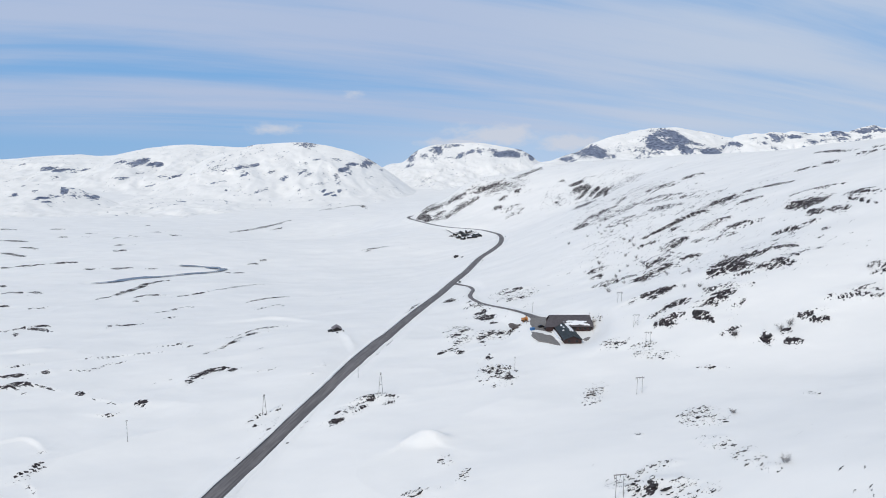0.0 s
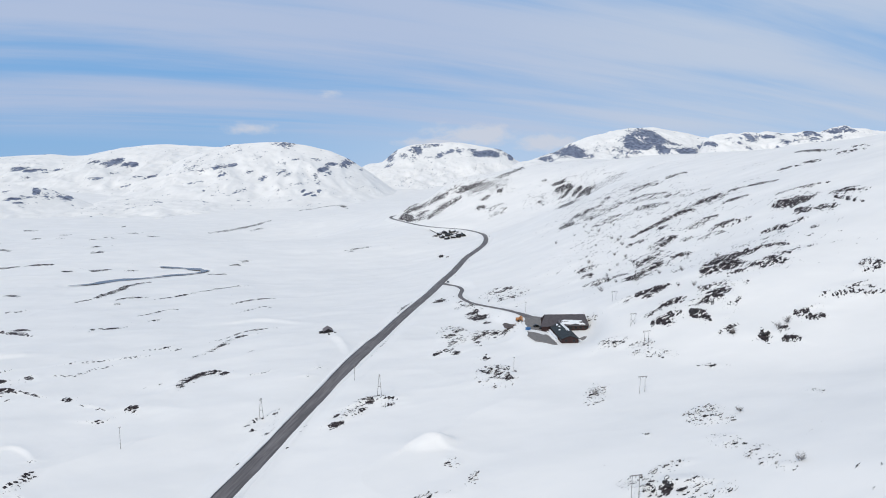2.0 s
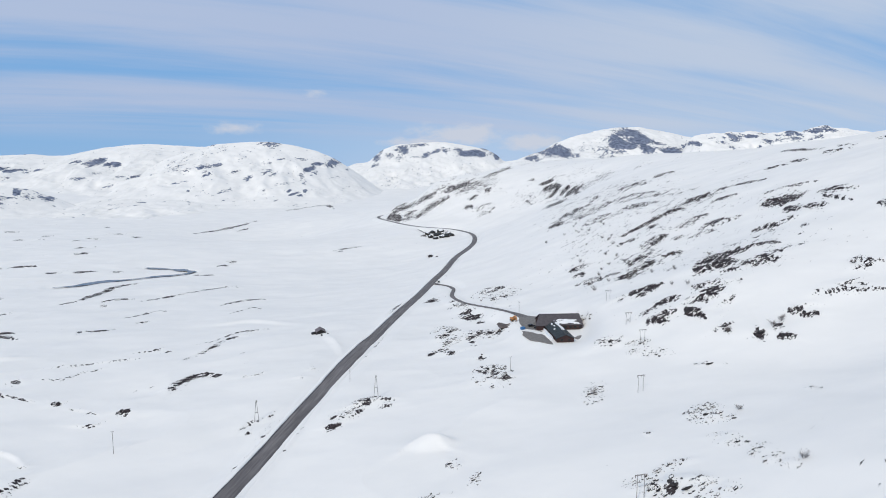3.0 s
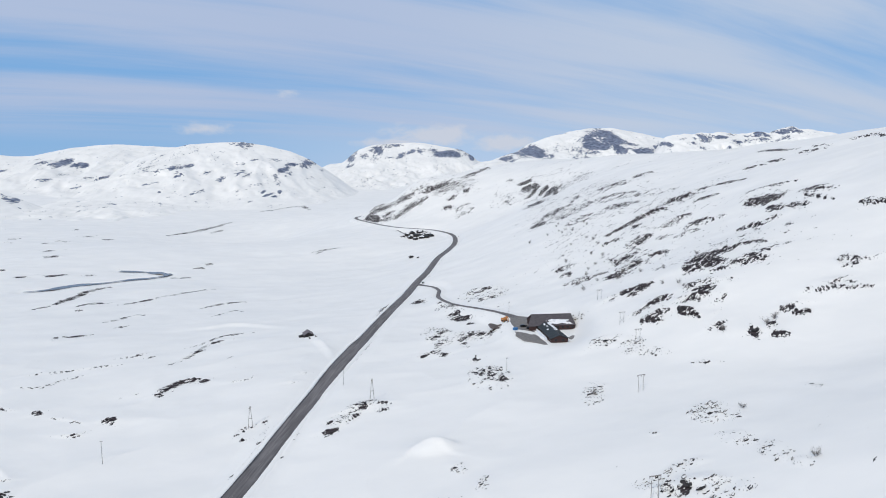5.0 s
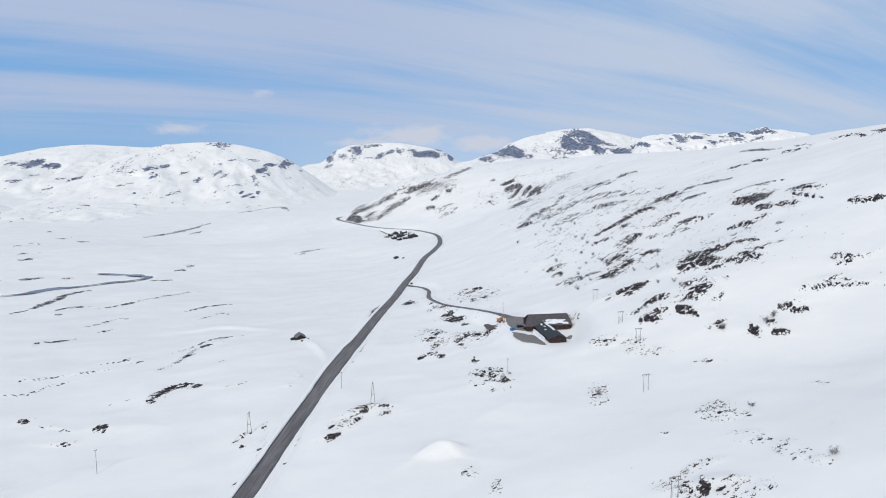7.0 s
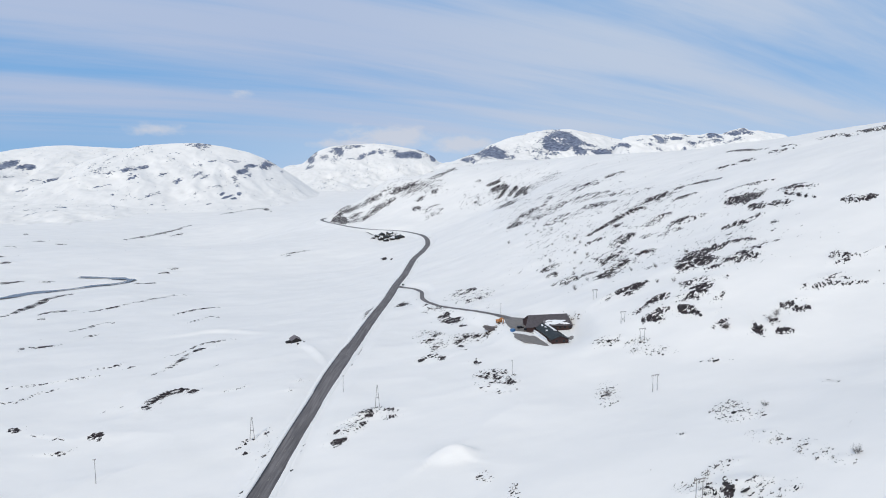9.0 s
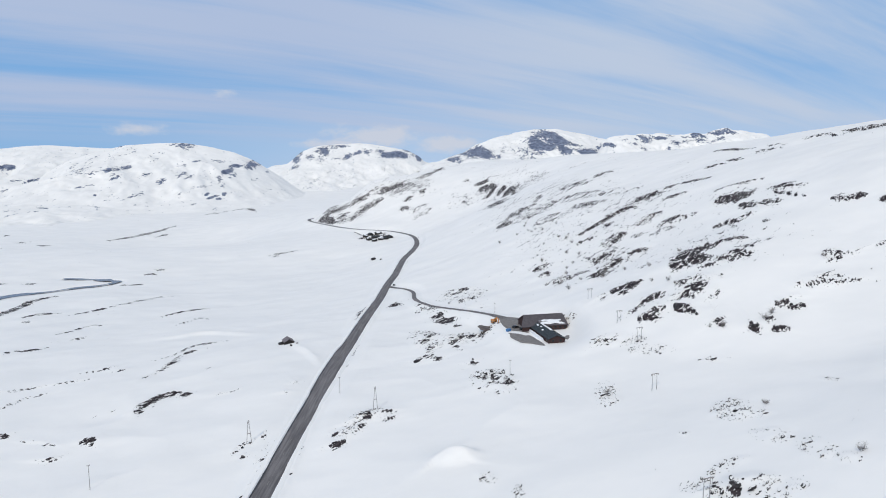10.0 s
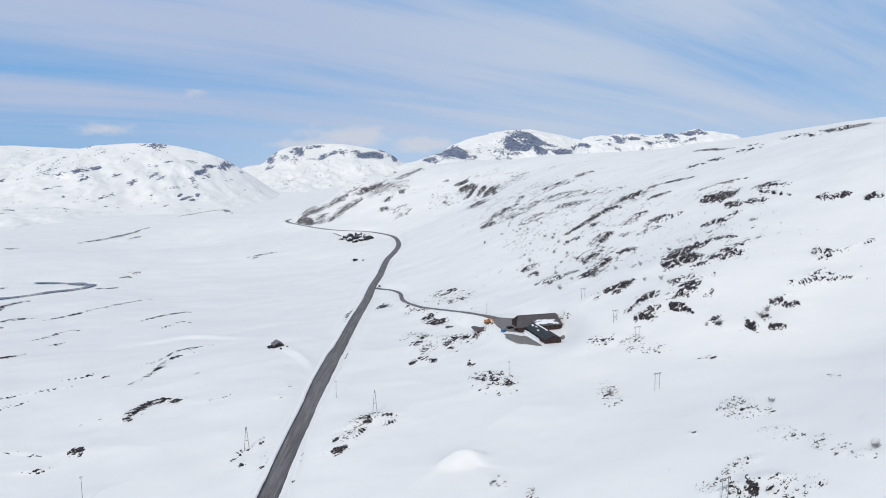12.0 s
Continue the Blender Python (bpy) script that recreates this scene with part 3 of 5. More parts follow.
ROADSIDE_BANDS_C = [
    (0.9, 0.6, [(-46, 297), (-40, 298), (-36, 301)]),
    (1.1, 0.76, [(-36, 299), (-32, 300)]),
    (1.6, 0.6, [(-33, 301), (-28, 302), (-21, 302)]),
    (1.2, 0.64, [(-42, 285), (-39, 290), (-37, 293), (-34, 296)]),
    (1.0, 0.56, [(-28, 296), (-22, 296)]),
]
ROADSIDE_BANDS = ROADSIDE_BANDS_A + ROADSIDE_BANDS_B + ROADSIDE_BANDS_C
# ledges on the high slope
SLOPE_BANDS = [
    (2.5, 0.62, [(297, 403), (297, 395), (300, 390)]),
    (2.2, 0.6, [(300, 391), (305, 389), (307, 385)]),
    (2.7, 0.62, [(305, 372), (309, 369), (312, 365)]),
    (1.4, 0.54, [(228, 328), (234, 329), (240, 327)]),
    (1.7, 0.54, [(235, 334), (241, 331), (246, 327)]),
    (1.2, 0.52, [(248, 329), (255, 328), (264, 327)]),
    (0.8, 0.52, [(200, 312), (208, 310), (215, 307)]),
    (1.3, 0.52, [(209, 315), (217, 314), (223, 307)]),
    (1.0, 0.52, [(219, 303), (225, 302)]),
    (3.7, 0.56, [(499, 671), (503, 655), (500, 626)]),
    (9.9, 0.56, [(512, 624), (521, 604), (546, 603)]),
    (4.2, 0.54, [(441, 679), (447, 658), (454, 653)]),
]
LEDGES = LEDGES_E + LEDGES_F + LEDGES_J + LEDGES_M + HILL_BANDS + VALLEY_BANDS + ROADSIDE_BANDS + SLOPE_BANDS
STREAK_FIELDS = [
    (60, 1520, 150, 70, 45, 0.40), (200, 650, 160, 60, 62, 0.40), (235, 900, 150, 50, 72, 0.40), (165, 470, 60, 40, 55, 0.37),
    (52, 1240, 36, 22, 0, 0.50), (-30, 1560, 60, 28, 70, 0.60), (96, 388, 5, 8, 20, 0.60), (82, 405, 13, 2.5, 2, 0.50), (62, 480, 30, 14, 70, 0.36),
]
PATCHES = STREAK_FIELDS + KNOLLS
RIMS = [(half, dens, smooth_line(line, min(max(2.0, 0.8 * half), 0.24 * math.dist(line[0], line[-1]))), 5 * half + 12) for half, dens, line in LEDGES]
RIVER = smooth_line([(-470, 835), (-447, 849), (-430, 876), (-411, 888), (-392, 900), (-375, 918), (-351, 932), (-337, 949), (-338, 966), (-360, 981), (-393, 997), (-420, 1004)], 6.0)
RIVER_Z = levelled(RIVER, 40)


def patch_weight(x, y, px, py, a, b, turn, bend=0.55):
    c, s = math.cos(radians(turn)), math.sin(radians(turn))
    u, v = (x - px) * c + (y - py) * s, -(x - px) * s + (y - py) * c
    v = v + b * (bend * np.minimum((u / a) ** 2, 2.5) - 0.3 * bend)        # crescents: the ends bend down the slope
    return 1 - ease(np.sqrt((u / a) ** 2 + (v / b) ** 2), 0.25, 1.6)


def broken(x, y, scale):
    """Noise drawn out along the strata, which run up the slope to the north-east."""
    return rough((0.82 * x + 0.57 * y) / 2.5, -0.57 * x + 0.82 * y, scale, 3, 31)


def nearest(line, x, y, reach):
    """For each place: how far off the line it is, where closer than reach, and the step of the line that it is nearest to."""
    far, which = np.full(x.shape, 1e9), np.zeros(x.shape, int)
    for k in range(0, len(line), 6):
        piece = line[k:k + 7]
        lo, hi = piece.min(0) - reach, piece.max(0) + reach
        near = np.nonzero((x > lo[0]) & (x < hi[0]) & (y > lo[1]) & (y < hi[1]))[0]
        if len(near):
            gap = np.hypot(x[near, None] - piece[None, :, 0], y[near, None] - piece[None, :, 1])
            best = gap.argmin(1)
            gap = gap[np.arange(len(near)), best]
            closer = gap < far[near]
            far[near[closer]], which[near[closer]] = gap[closer], k + best[closer]
    return far, which


PAD = (74.0, 386.0, 44.0, 23.0, 92.0)     # the levelled yard round the lodge


def open_land(x, y):
    """The height of the open snow: swells, rolling knolls with sharper crests, wind-packed ripples."""
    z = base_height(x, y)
    away = np.hypot(x, y)
    hill = ease(z, 20, 80)
    z += 0.9 * rough(x, y, 70, 4, 3) * (1 + 0.8 * hill) + rough(x, y, 260, 3, 11) * 3.0 * ease(away, 500, 900) * (1 - 0.5 * ease(away, 2500, 4000))
    crest = 0.55 - abs(rough(x + 0.3 * y, 1.5 * y - 0.4 * x, 85, 3, 51, 0.45))
    z += 1.6 * crest * ease(away, 120, 260) * (1 - 0.6 * ease(away, 1500, 2500)) * (1 - 0.8 * hill)
    z += 0.35 * rough(x, y, 34, 3, 14) * (1 - ease(away, 900, 1600)) + 0.12 * rough(0.6 * x + y, y - 0.6 * x, 13, 3, 15) * (1 - ease(away, 500, 900))
    z += 26 * np.exp(-(((0.55 * (x - 70) + 0.83 * (y - 1590)) / 95) ** 2 + ((0.83 * (x - 70) - 0.55 * (y - 1590)) / 60) ** 2))
    z += 11 * np.exp(-(((x + 32) / 30) ** 2 + ((y - 1585) / 62) ** 2))
    z += 3.5 * np.exp(-(((x + 5) ** 2 / 7.5 ** 2 + (y - 243) ** 2 / 4.2 ** 2)) ** 1.5)
    return z


def land(x, y):
    """The height of the snow, and how bare the ground is, at each place."""
    x, y = np.asarray(x, float).ravel(), np.asarray(y, float).ravel()
    z = open_land(x, y)
    hill = ease(z, 20, 80)
    streaky = hill * (1 - 0.5 * ease(z, 120, 175)) * (1 - 0.75 * ease(x - 0.35 * y, 60, 170))
    bare = 0.27 + streaky * (0.09 + 0.07 * rough(x, y, 150, 2, 27)) + 0.07 * rough(x, y, 60, 3, 21)
    for px, py, a, b, turn, dens in PATCHES:
        reach = 2.75 * a
        near = np.nonzero((abs(x - px) < reach) & (abs(y - py) < reach))[0]
        if len(near):
            k = patch_weight(x[near], y[near], px, py, a, b, turn)
            scale = max(4.0, min(16.0, 0.5 * b + 2))
            k = np.clip(k + 0.5 * k * broken(x[near], y[near], scale), 0, 1.1)
            held = 0.475 + 0.38 * (dens - 0.5) if dens >= 0.5 else (dens if max(a, b) > 25 or px < -30 else 0.25 + 0.55 * (dens - 0.25))
            fringe = patch_weight(x[near], y[near], px, py, 1.7 * a, 1.7 * b, turn)
            bare[near] = np.maximum(bare[near], 0.25 + np.maximum((held - 0.25) * k, (0.17 if dens > 0.5 else 0.12) * fringe))
            z[near] += k * dens * min(2.4, 0.16 * b + 0.3) * (1 + 0.5 * rough(x[near], y[near], 5, 3, 5))
    for half, dens, line, reach in RIMS:
        lo, hi = line.min(0) - reach, line.max(0) + reach
        near = np.nonzero((x > lo[0]) & (x < hi[0]) & (y > lo[1]) & (y < hi[1]))[0]
        if not len(near):
            continue
        px, py = x[near], y[near]
        gap, step = nearest(line, px, py, reach)
        near, px, py, gap, step = (q[gap < reach] for q in (near, px, py, gap, step))
        if not len(near):
            continue
        way = np.gradient(line, axis=0)
        way /= np.hypot(*way.T)[:, None]
        far = np.stack([-way[:, 1], way[:, 0]], 1)
        far *= np.sign((far * line).sum(1))[:, None]
        off = ((np.stack([px, py], 1) - line[step]) * far[step]).sum(1)
        f = step / max(1, len(line) - 1)
        taper = 0.62 + 0.38 * ease(f, 0, 0.25) * (1 - ease(f, 0.7, 1))
        w = np.maximum(half, 0.003 * np.hypot(px, py)) * (1.1 + 0.45 * rough(px, py, 4 * half + 3, 2, 41)) * taper
        over = np.hypot(off, 2.2 * np.sqrt(np.maximum(gap ** 2 - off ** 2, 0)))
        core = 1 - ease(over / w, 0.6, 1.7)
        core = np.clip(core + 0.3 * core * broken(px, py, max(3.0, min(9.0, half + 2))), 0, 1.1)
        fringe = 1 - ease(over / w, 1.0, 4.5)
        bare[near] = np.maximum(bare[near], 0.25 + np.maximum((0.225 + 0.6 * (dens - 0.44) if dens > 0.3 else 0.0) * core, ((0.22 if line[0, 0] > -60 else 0.13) if dens > 0.3 else 0.0) * fringe))
        z[near] += min(2.2, 0.3 * half + 0.4) * (1.0 if dens > 0.3 else 1.6) * taper * ease(off, -1.2 * half, 1.2 * half) * np.exp(-np.maximum(gap - half, 0) / (reach * 0.28)) * (1 + 0.25 * rough(px, py, 6, 2, 6) * core)
    k = patch_weight(x, y, *PAD, 0.0)
    k = ease(k, 0.0, 0.7)
    z, bare = z * (1 - k) + PAD_Z * k, bare * (1 - ease(k, 0.85, 1.0))
    for line, level, half, bank in WAYS[::-1]:
        gap, step = nearest(line, x, y, half + 14)
        near = np.nonzero(gap < half + 14)[0]
        g, l = gap[near], level[step[near]]
        k = ease(g, half + 0.5, half + 12)
        if bank > 0.55:
            bank = bank * (1 - ease(y[near], 325, 345) * (1 - ease(y[near], 440, 460)))
        for mouth in MOUTHS:
            bank = bank * ease(np.hypot(x[near] - mouth[0], y[near] - mouth[1]), 5, 13)
        z[near] = (l - 0.35) * (1 - k) + z[near] * k + bank * np.exp(-((g - half - 2.6) / 1.3) ** 2) * (0.6 + 0.5 * rough(x[near], y[near], 9, 2, 8))
        bare[near] *= ease(g, half, half + 3)
        if half > 3:
            grit = np.exp(-((g - half - 3.2) / 1.5) ** 2) * np.clip(0.5 + rough(x[near], y[near], 55, 2, 19), 0, 1)
            bare[near] = np.maximum(bare[near], (0.25 + 0.22 * grit) * (grit > 0.05))
    gap, step = nearest(RIVER, x, y, 60)
    near = np.nonzero(gap < 60)[0]
    k = ease(gap[near], 14, 58)
    z[near] = z[near] * k + (RIVER_Z[step[near]] + 0.35 * rough(x[near], y[near], 22, 3, 12)) * (1 - k) - 2.0 * (1 - ease(gap[near], 4, 17))
    bare[near] = np.where(gap[near] < 30, np.minimum(bare[near], 0.6 * ease(gap[near], 8, 16)), bare[near])
    return z, bare


def height(x, y):
    return float(land([x], [y])[0][0])


def mesh_of(name, verts, faces, mat, bare=None, shade=True):
    """A mesh from arrays of places and four-cornered faces."""
    me = bpy.data.meshes.new(name)
    verts, faces = np.asarray(verts, np.float32), np.asarray(faces, np.int32)
    me.vertices.add(len(verts))
    me.vertices.foreach_set("co", verts.ravel())
    me.loops.add(faces.size)
    me.loops.foreach_set("vertex_index", faces.ravel())
    me.polygons.add(len(faces))
    me.polygons.foreach_set("loop_start", np.arange(0, faces.size, faces.shape[1], dtype=np.int32))
    me.polygons.foreach_set("use_smooth", np.full(len(faces), shade))
    if bare is not None:
        me.attributes.new("bare", "FLOAT", "POINT").data.foreach_set("value", np.asarray(bare, np.float32))
    me.update(calc_edges=True)
    me.validate()
    me.materials.append(mat)
    return me


def grid_faces(rows, cols, wrap=False):
    i = np.arange(rows - 1)[:, None] * cols
    j = np.arange(cols if wrap else cols - 1)[None, :]
    k = (j + 1) % cols
    return np.stack([(i + j), (i + k), (i + cols + k), (i + cols + j)], -1).reshape(-1, 4)


# one sheet of ground out to the horizon, in rings that widen with distance
turns = np.radians(np.r_[np.arange(-46, -4, 0.14), np.arange(-4, 50, 0.10), np.arange(50, 314, 4.0)])
rings = np.r_[1.0, np.arange(15, 90, 15), 90 * np.exp(np.linspace(0, math.log(4850 / 90), 1020))]
gx, gy = (-30 + rings[:, None] * np.sin(turns)[None, :]).ravel(), (-40 + rings[:, None] * np.cos(turns)[None, :]).ravel()
gz, gb = land(gx, gy)
faces = grid_faces(len(rings), len(turns), True)[:, ::-1]
ground = new("ground", mesh_of("ground", np.stack([gx, gy, gz], 1), faces, GROUND, gb))
tagged(ground, "snow-covered valley and hillside with bare heath", "ground", kind="structure")


def mountain(name, label, ridge, y_ridge, run, foot, patches, power=1.3, seed=0, knobs=6.0, relief=0.09, specks=0.2, step=7.0, back=160):
    """A mountain under a ridge line of x and height: its front runs down toward the valley over run metres, its back falls away."""
    xs = np.arange(ridge[0][0], ridge[-1][0], step)
    rx, rz = np.array(ridge, float).T
    top = np.interp(xs, rx, rz)
    k = np.hanning(13)[1:-1]
    top = np.convolve(np.r_[[top[0]] * 5, top, [top[-1]] * 5], k / k.sum(), "valid")
    v = np.r_[np.linspace(-1, 0, 14)[:-1], np.linspace(0, 1, 130) ** 1.25]
    x, t = np.meshgrid(xs, v)
    crest = np.interp(x, xs, top)
    front = np.clip(t, 0, 1)
    fall = np.where(t >= 0, (1 - front) ** power, 1 - np.abs(t) ** 1.5)
    y = np.where(t >= 0, y_ridge - run * front, y_ridge - back * t)
    lump = 1 - abs(rough(x + 0.25 * y, 0.45 * y, 260, 5, seed))
    mid = np.sin(np.pi * np.clip(front * 1.1, 0, 1)) + 0.05
    z = foot + (crest - foot) * fall + (lump - 0.55) * relief * np.maximum(crest - foot, 30) * mid
    z += knobs * (1.6 - 2.6 * abs(rough(x, 0.7 * y, 120, 5, seed + 5, 0.55))) * (0.3 + 0.7 * mid)
    wiggle = 24 * rough(x, z * 2.0, 130, 3, seed + 9) * mid
    bare = specks + 0.10 * rough(x, y, 260, 3, seed + 2)
    for px, pz, a, b, turn, dens in patches:
        c, s = math.cos(radians(turn)), math.sin(radians(turn))
        along, across = (x - px) * c + (z - pz) * s, (z - pz) * c - (x - px) * s
        near = 1 - ease(np.sqrt((along / a) ** 2 + (across / b) ** 2) / 1.7, 0.15, 1.3)
        near = np.where(t >= -0.02, near, 0)
        bare = np.maximum(bare, 0.25 + (dens - (0.24 if dens < 0.7 else 0.14)) * np.clip(near + (0.6 if dens < 0.65 else 0.42) * near * rough(0.5 * x + 0.5 * z, z * 1.3 - 0.5 * x, 60, 3, seed + 7, 0.6), 0, 1.1))
        y = y + 0.5 * near * b * (z - pz) / b * dens
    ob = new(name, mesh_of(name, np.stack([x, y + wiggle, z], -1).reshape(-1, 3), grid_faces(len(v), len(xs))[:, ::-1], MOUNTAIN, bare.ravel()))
    return tagged(ob, label, "mountain", kind="structure")


# bare crags on the mountains, with one patch of shade among them: x, height, half width, half height, turn, how bare
DOME_CRAGS_A = [
    (-1111, 141, 39, 14, 0, 0.6), (-1040, 141, 25, 11, 10, 0.58), (-982, 147, 25, 11, 0, 0.58), (-947, 147, 17, 8, 0, 0.56), (-932, 153, 14, 7, 10, 0.6),
    (-1191, 161, 17, 12, 0, 0.55), (-942, 109, 21, 11, 10, 0.56), (-1017, 77, 16, 5, 24, 0.52), (-1059, 69, 10, 4, 19, 0.5), (-799, 39, 25, 7, 28, 0.5),
    (-880, 23, 17, 4, 13, 0.5), (-948, 40, 7, 3, 0, 0.55), (-741, 94, 21, 10, 25, 0.5), (-749, 81, 11, 5, 0, 0.5), (-671, 121, 16, 13, 60, 0.48),
]
DOME_CRAGS_B = [
    (-639, 106, 16, 8, 20, 0.5), (-704, 164, 29, 6, 5, 0.5), (-762, 166, 14, 4, 10, 0.5), (-643, 185, 17, 4, 10, 0.5), (-630, 40, 12, 12, -49, 0.52),
    (-593, 47, 15, 3, 5, 0.5), (-596, 63, 10, 5, 9, 0.5), (-549, 71, 36, 5, 5, 0.47), (-494, 88, 27, 8, -49, 0.62), (-484, 136, 14, 17, -60, 0.75),
    (-456, 114, 11, 11, -40, 0.68), (-460, 163, 29, 9, 8, 0.66), (-401, 168, 27, 15, 0, 0.7), (-404, 187, 9, 15, -60, 0.62), (-551, 187, 24, 7, -15, 0.5),
]
DOME_CRAGS_C = [
    (-370, 95, 17, 5, 19, 0.5), (-525, 40, 6, 5, 0, 0.7), (-506, 26, 10, 4, 9, 0.68), (-490, 32, 10, 4, 9, 0.66), (-474, 21, 8, 3, 0, 0.66),
    (-463, 39, 8, 6, 0, 0.7), (-757, 270, 49, 15, -5, 0.5), (-325, 133, 9, 5, -30, 0.6), (-754, 8, 19, 4, 8, 0.44), (-561, -1, 19, 4, 25, 0.45),
    (-1114, 208, 36, 6, 20, 0.46), (-830, 120, 17, 4, 20, 0.5),
]
PLATEAU_CRAGS_A = [
    (-1795, 174, 32, 10, -5, 0.56), (-1703, 169, 29, 16, -10, 0.76), (-1602, 160, 35, 10, -5, 0.74), (-1740, 165, 16, 9, 0, 0.56), (-1992, 187, 17, 3, 20, 0.5),
    (-2214, 130, 44, 9, -5, 0.68), (-2100, 122, 22, 9, 0, 0.68), (-1994, 126, 28, 6, 5, 0.65), (-2037, 113, 19, 4, 0, 0.55), (-2419, 153, 16, 7, -15, 0.56),
    (-2545, 181, 14, 4, 0, 0.5), (-1596, 110, 15, 4, 0, 0.56), (-1622, 85, 39, 5, 5, 0.47), (-1600, 82, 11, 4, -10, 0.55), (-1366, 80, 34, 5, 34, 0.52),
]
PLATEAU_CRAGS_B = [
    (-1350, 103, 23, 4, 29, 0.52), (-1263, 70, 34, 4, 9, 0.48), (-1163, 51, 11, 3, 0, 0.56), (-1456, 179, 22, 4, -5, 0.46), (-1420, 94, 17, 8, 19, 0.45),
    (-1427, 51, 16, 4, 14, 0.46), (-1131, 15, 26, 3, 9, 0.42),
]
HILL_RIDGE_CRAGS_A = [
    (-1472, 20, 14, 4, -9, 0.64), (-1441, 10, 12, 3, -4, 0.62), (-1580, 30, 17, 3, -22, 0.52), (-1554, 45, 22, 4, -13, 0.48), (-1455, 40, 28, 5, -32, 0.55),
    (-1395, 25, 24, 6, -27, 0.52), (-1398, 35, 27, 6, -28, 0.52), (-1354, 18, 22, 6, -18, 0.52), (-1452, 54, 20, 4, -20, 0.48), (-1706, 80, 11, 3, 0, 0.62),
    (-1462, 25, 17, 4, -18, 0.5), (-1418, 7, 17, 4, 0, 0.45), (-1335, -7, 13, 3, -17, 0.46), (-1618, 61, 20, 3, -14, 0.45), (-1349, 19, 13, 4, -40, 0.5),
]
HILL_DOME_CRAGS_A = [
    (-1209, -14, 26, 2, 0, 0.44), (-1126, -3, 27, 2, 3, 0.47), (-1043, 2, 27, 2, -4, 0.46), (-1090, -14, 13, 3, 16, 0.48), (-1195, -4, 22, 2, -6, 0.45),
    (-1057, -6, 18, 2, 3, 0.44), (-876, -1, 23, 3, -29, 0.46), (-1292, -18, 11, 2, -2, 0.46), (-1206, -23, 8, 2, 0, 0.46),
]
TABLE_CRAGS_A = [
    (-220, 224, 24, 24, 45, 0.65), (-191, 266, 20, 16, 45, 0.65), (-117, 234, 24, 16, 0, 0.67), (-65, 222, 27, 19, 0, 0.65), (-27, 280, 32, 24, -30, 0.7),
    (33, 297, 24, 16, 40, 0.57), (-63, 280, 20, 12, 20, 0.6), (-220, 167, 27, 12, 30, 0.52), (51, 226, 27, 8, 0, 0.53), (129, 239, 31, 12, 25, 0.61),
    (211, 273, 48, 10, 25, 0.67), (270, 277, 36, 16, 0, 0.67), (351, 278, 36, 12, 0, 0.65), (407, 253, 47, 16, -8, 0.69), (490, 255, 48, 20, -5, 0.76),
]
TABLE_CRAGS_AND_SHADE = [
    (562, 287, 28, 12, -20, 0.6), (599, 271, 16, 24, -50, 0.62), (640, 238, 16, 24, -50, 0.72), (93, 315, 49, 10, 5, 0.53), (-8, 320, 24, 8, 0, 0.53),
    # the next entry is a bluish shadow, put in as faint bare rock
    (-122, 58, 54, 19, 14, 0.45), (324, 146, 37, 5, 10, 0.47),
]
PEAK_CRAGS_A = [
    (830, 219, 30, 30, 60, 0.52), (916, 240, 29, 29, 60, 0.52), (1003, 255, 51, 33, 0, 0.8), (1002, 300, 15, 34, 70, 0.62), (1060, 238, 25, 18, -10, 0.62),
    (1109, 265, 22, 11, -30, 0.5), (1171, 282, 39, 21, 10, 0.52), (1235, 305, 29, 11, 10, 0.45), (1478, 360, 73, 44, -10, 0.84), (1351, 326, 64, 29, 28, 0.82),
    (1507, 335, 47, 22, 10, 0.8), (1383, 293, 49, 17, 5, 0.8), (1237, 272, 42, 28, 35, 0.6), (1183, 227, 27, 17, 20, 0.57), (1283, 258, 52, 14, -5, 0.5),
]
PEAK_CRAGS_B = [
    (1231, 217, 40, 13, 10, 0.46), (1495, 279, 38, 28, 20, 0.72), (1625, 305, 50, 14, -12, 0.62), (1577, 273, 49, 14, 0, 0.57), (1656, 263, 59, 19, 5, 0.8),
    (1798, 287, 18, 14, 0, 0.6), (1847, 303, 15, 29, -60, 0.57),
]
RANGE_CRAGS_A = [
    (1721, 300, 17, 10, -30, 0.57), (1822, 315, 16, 20, 0, 0.51), (1950, 341, 23, 20, 20, 0.71), (1908, 335, 17, 7, 0, 0.65), (1993, 335, 26, 10, 30, 0.57),
    (1862, 302, 16, 10, 0, 0.61), (1874, 267, 13, 13, 0, 0.65), (2052, 346, 30, 10, 0, 0.62), (2152, 362, 30, 7, 0, 0.57), (2106, 304, 29, 16, 20, 0.69),
    (2222, 317, 52, 13, 15, 0.62), (2261, 355, 27, 7, 0, 0.57), (2328, 369, 40, 10, 25, 0.67), (2366, 361, 17, 17, 0, 0.65), (2307, 331, 33, 7, 10, 0.6),
]
RANGE_CRAGS_B = [
    (2044, 274, 25, 10, 0, 0.57), (2485, 385, 40, 10, 10, 0.71), (2562, 396, 33, 17, 0, 0.7), (2430, 332, 39, 10, 20, 0.57),
]

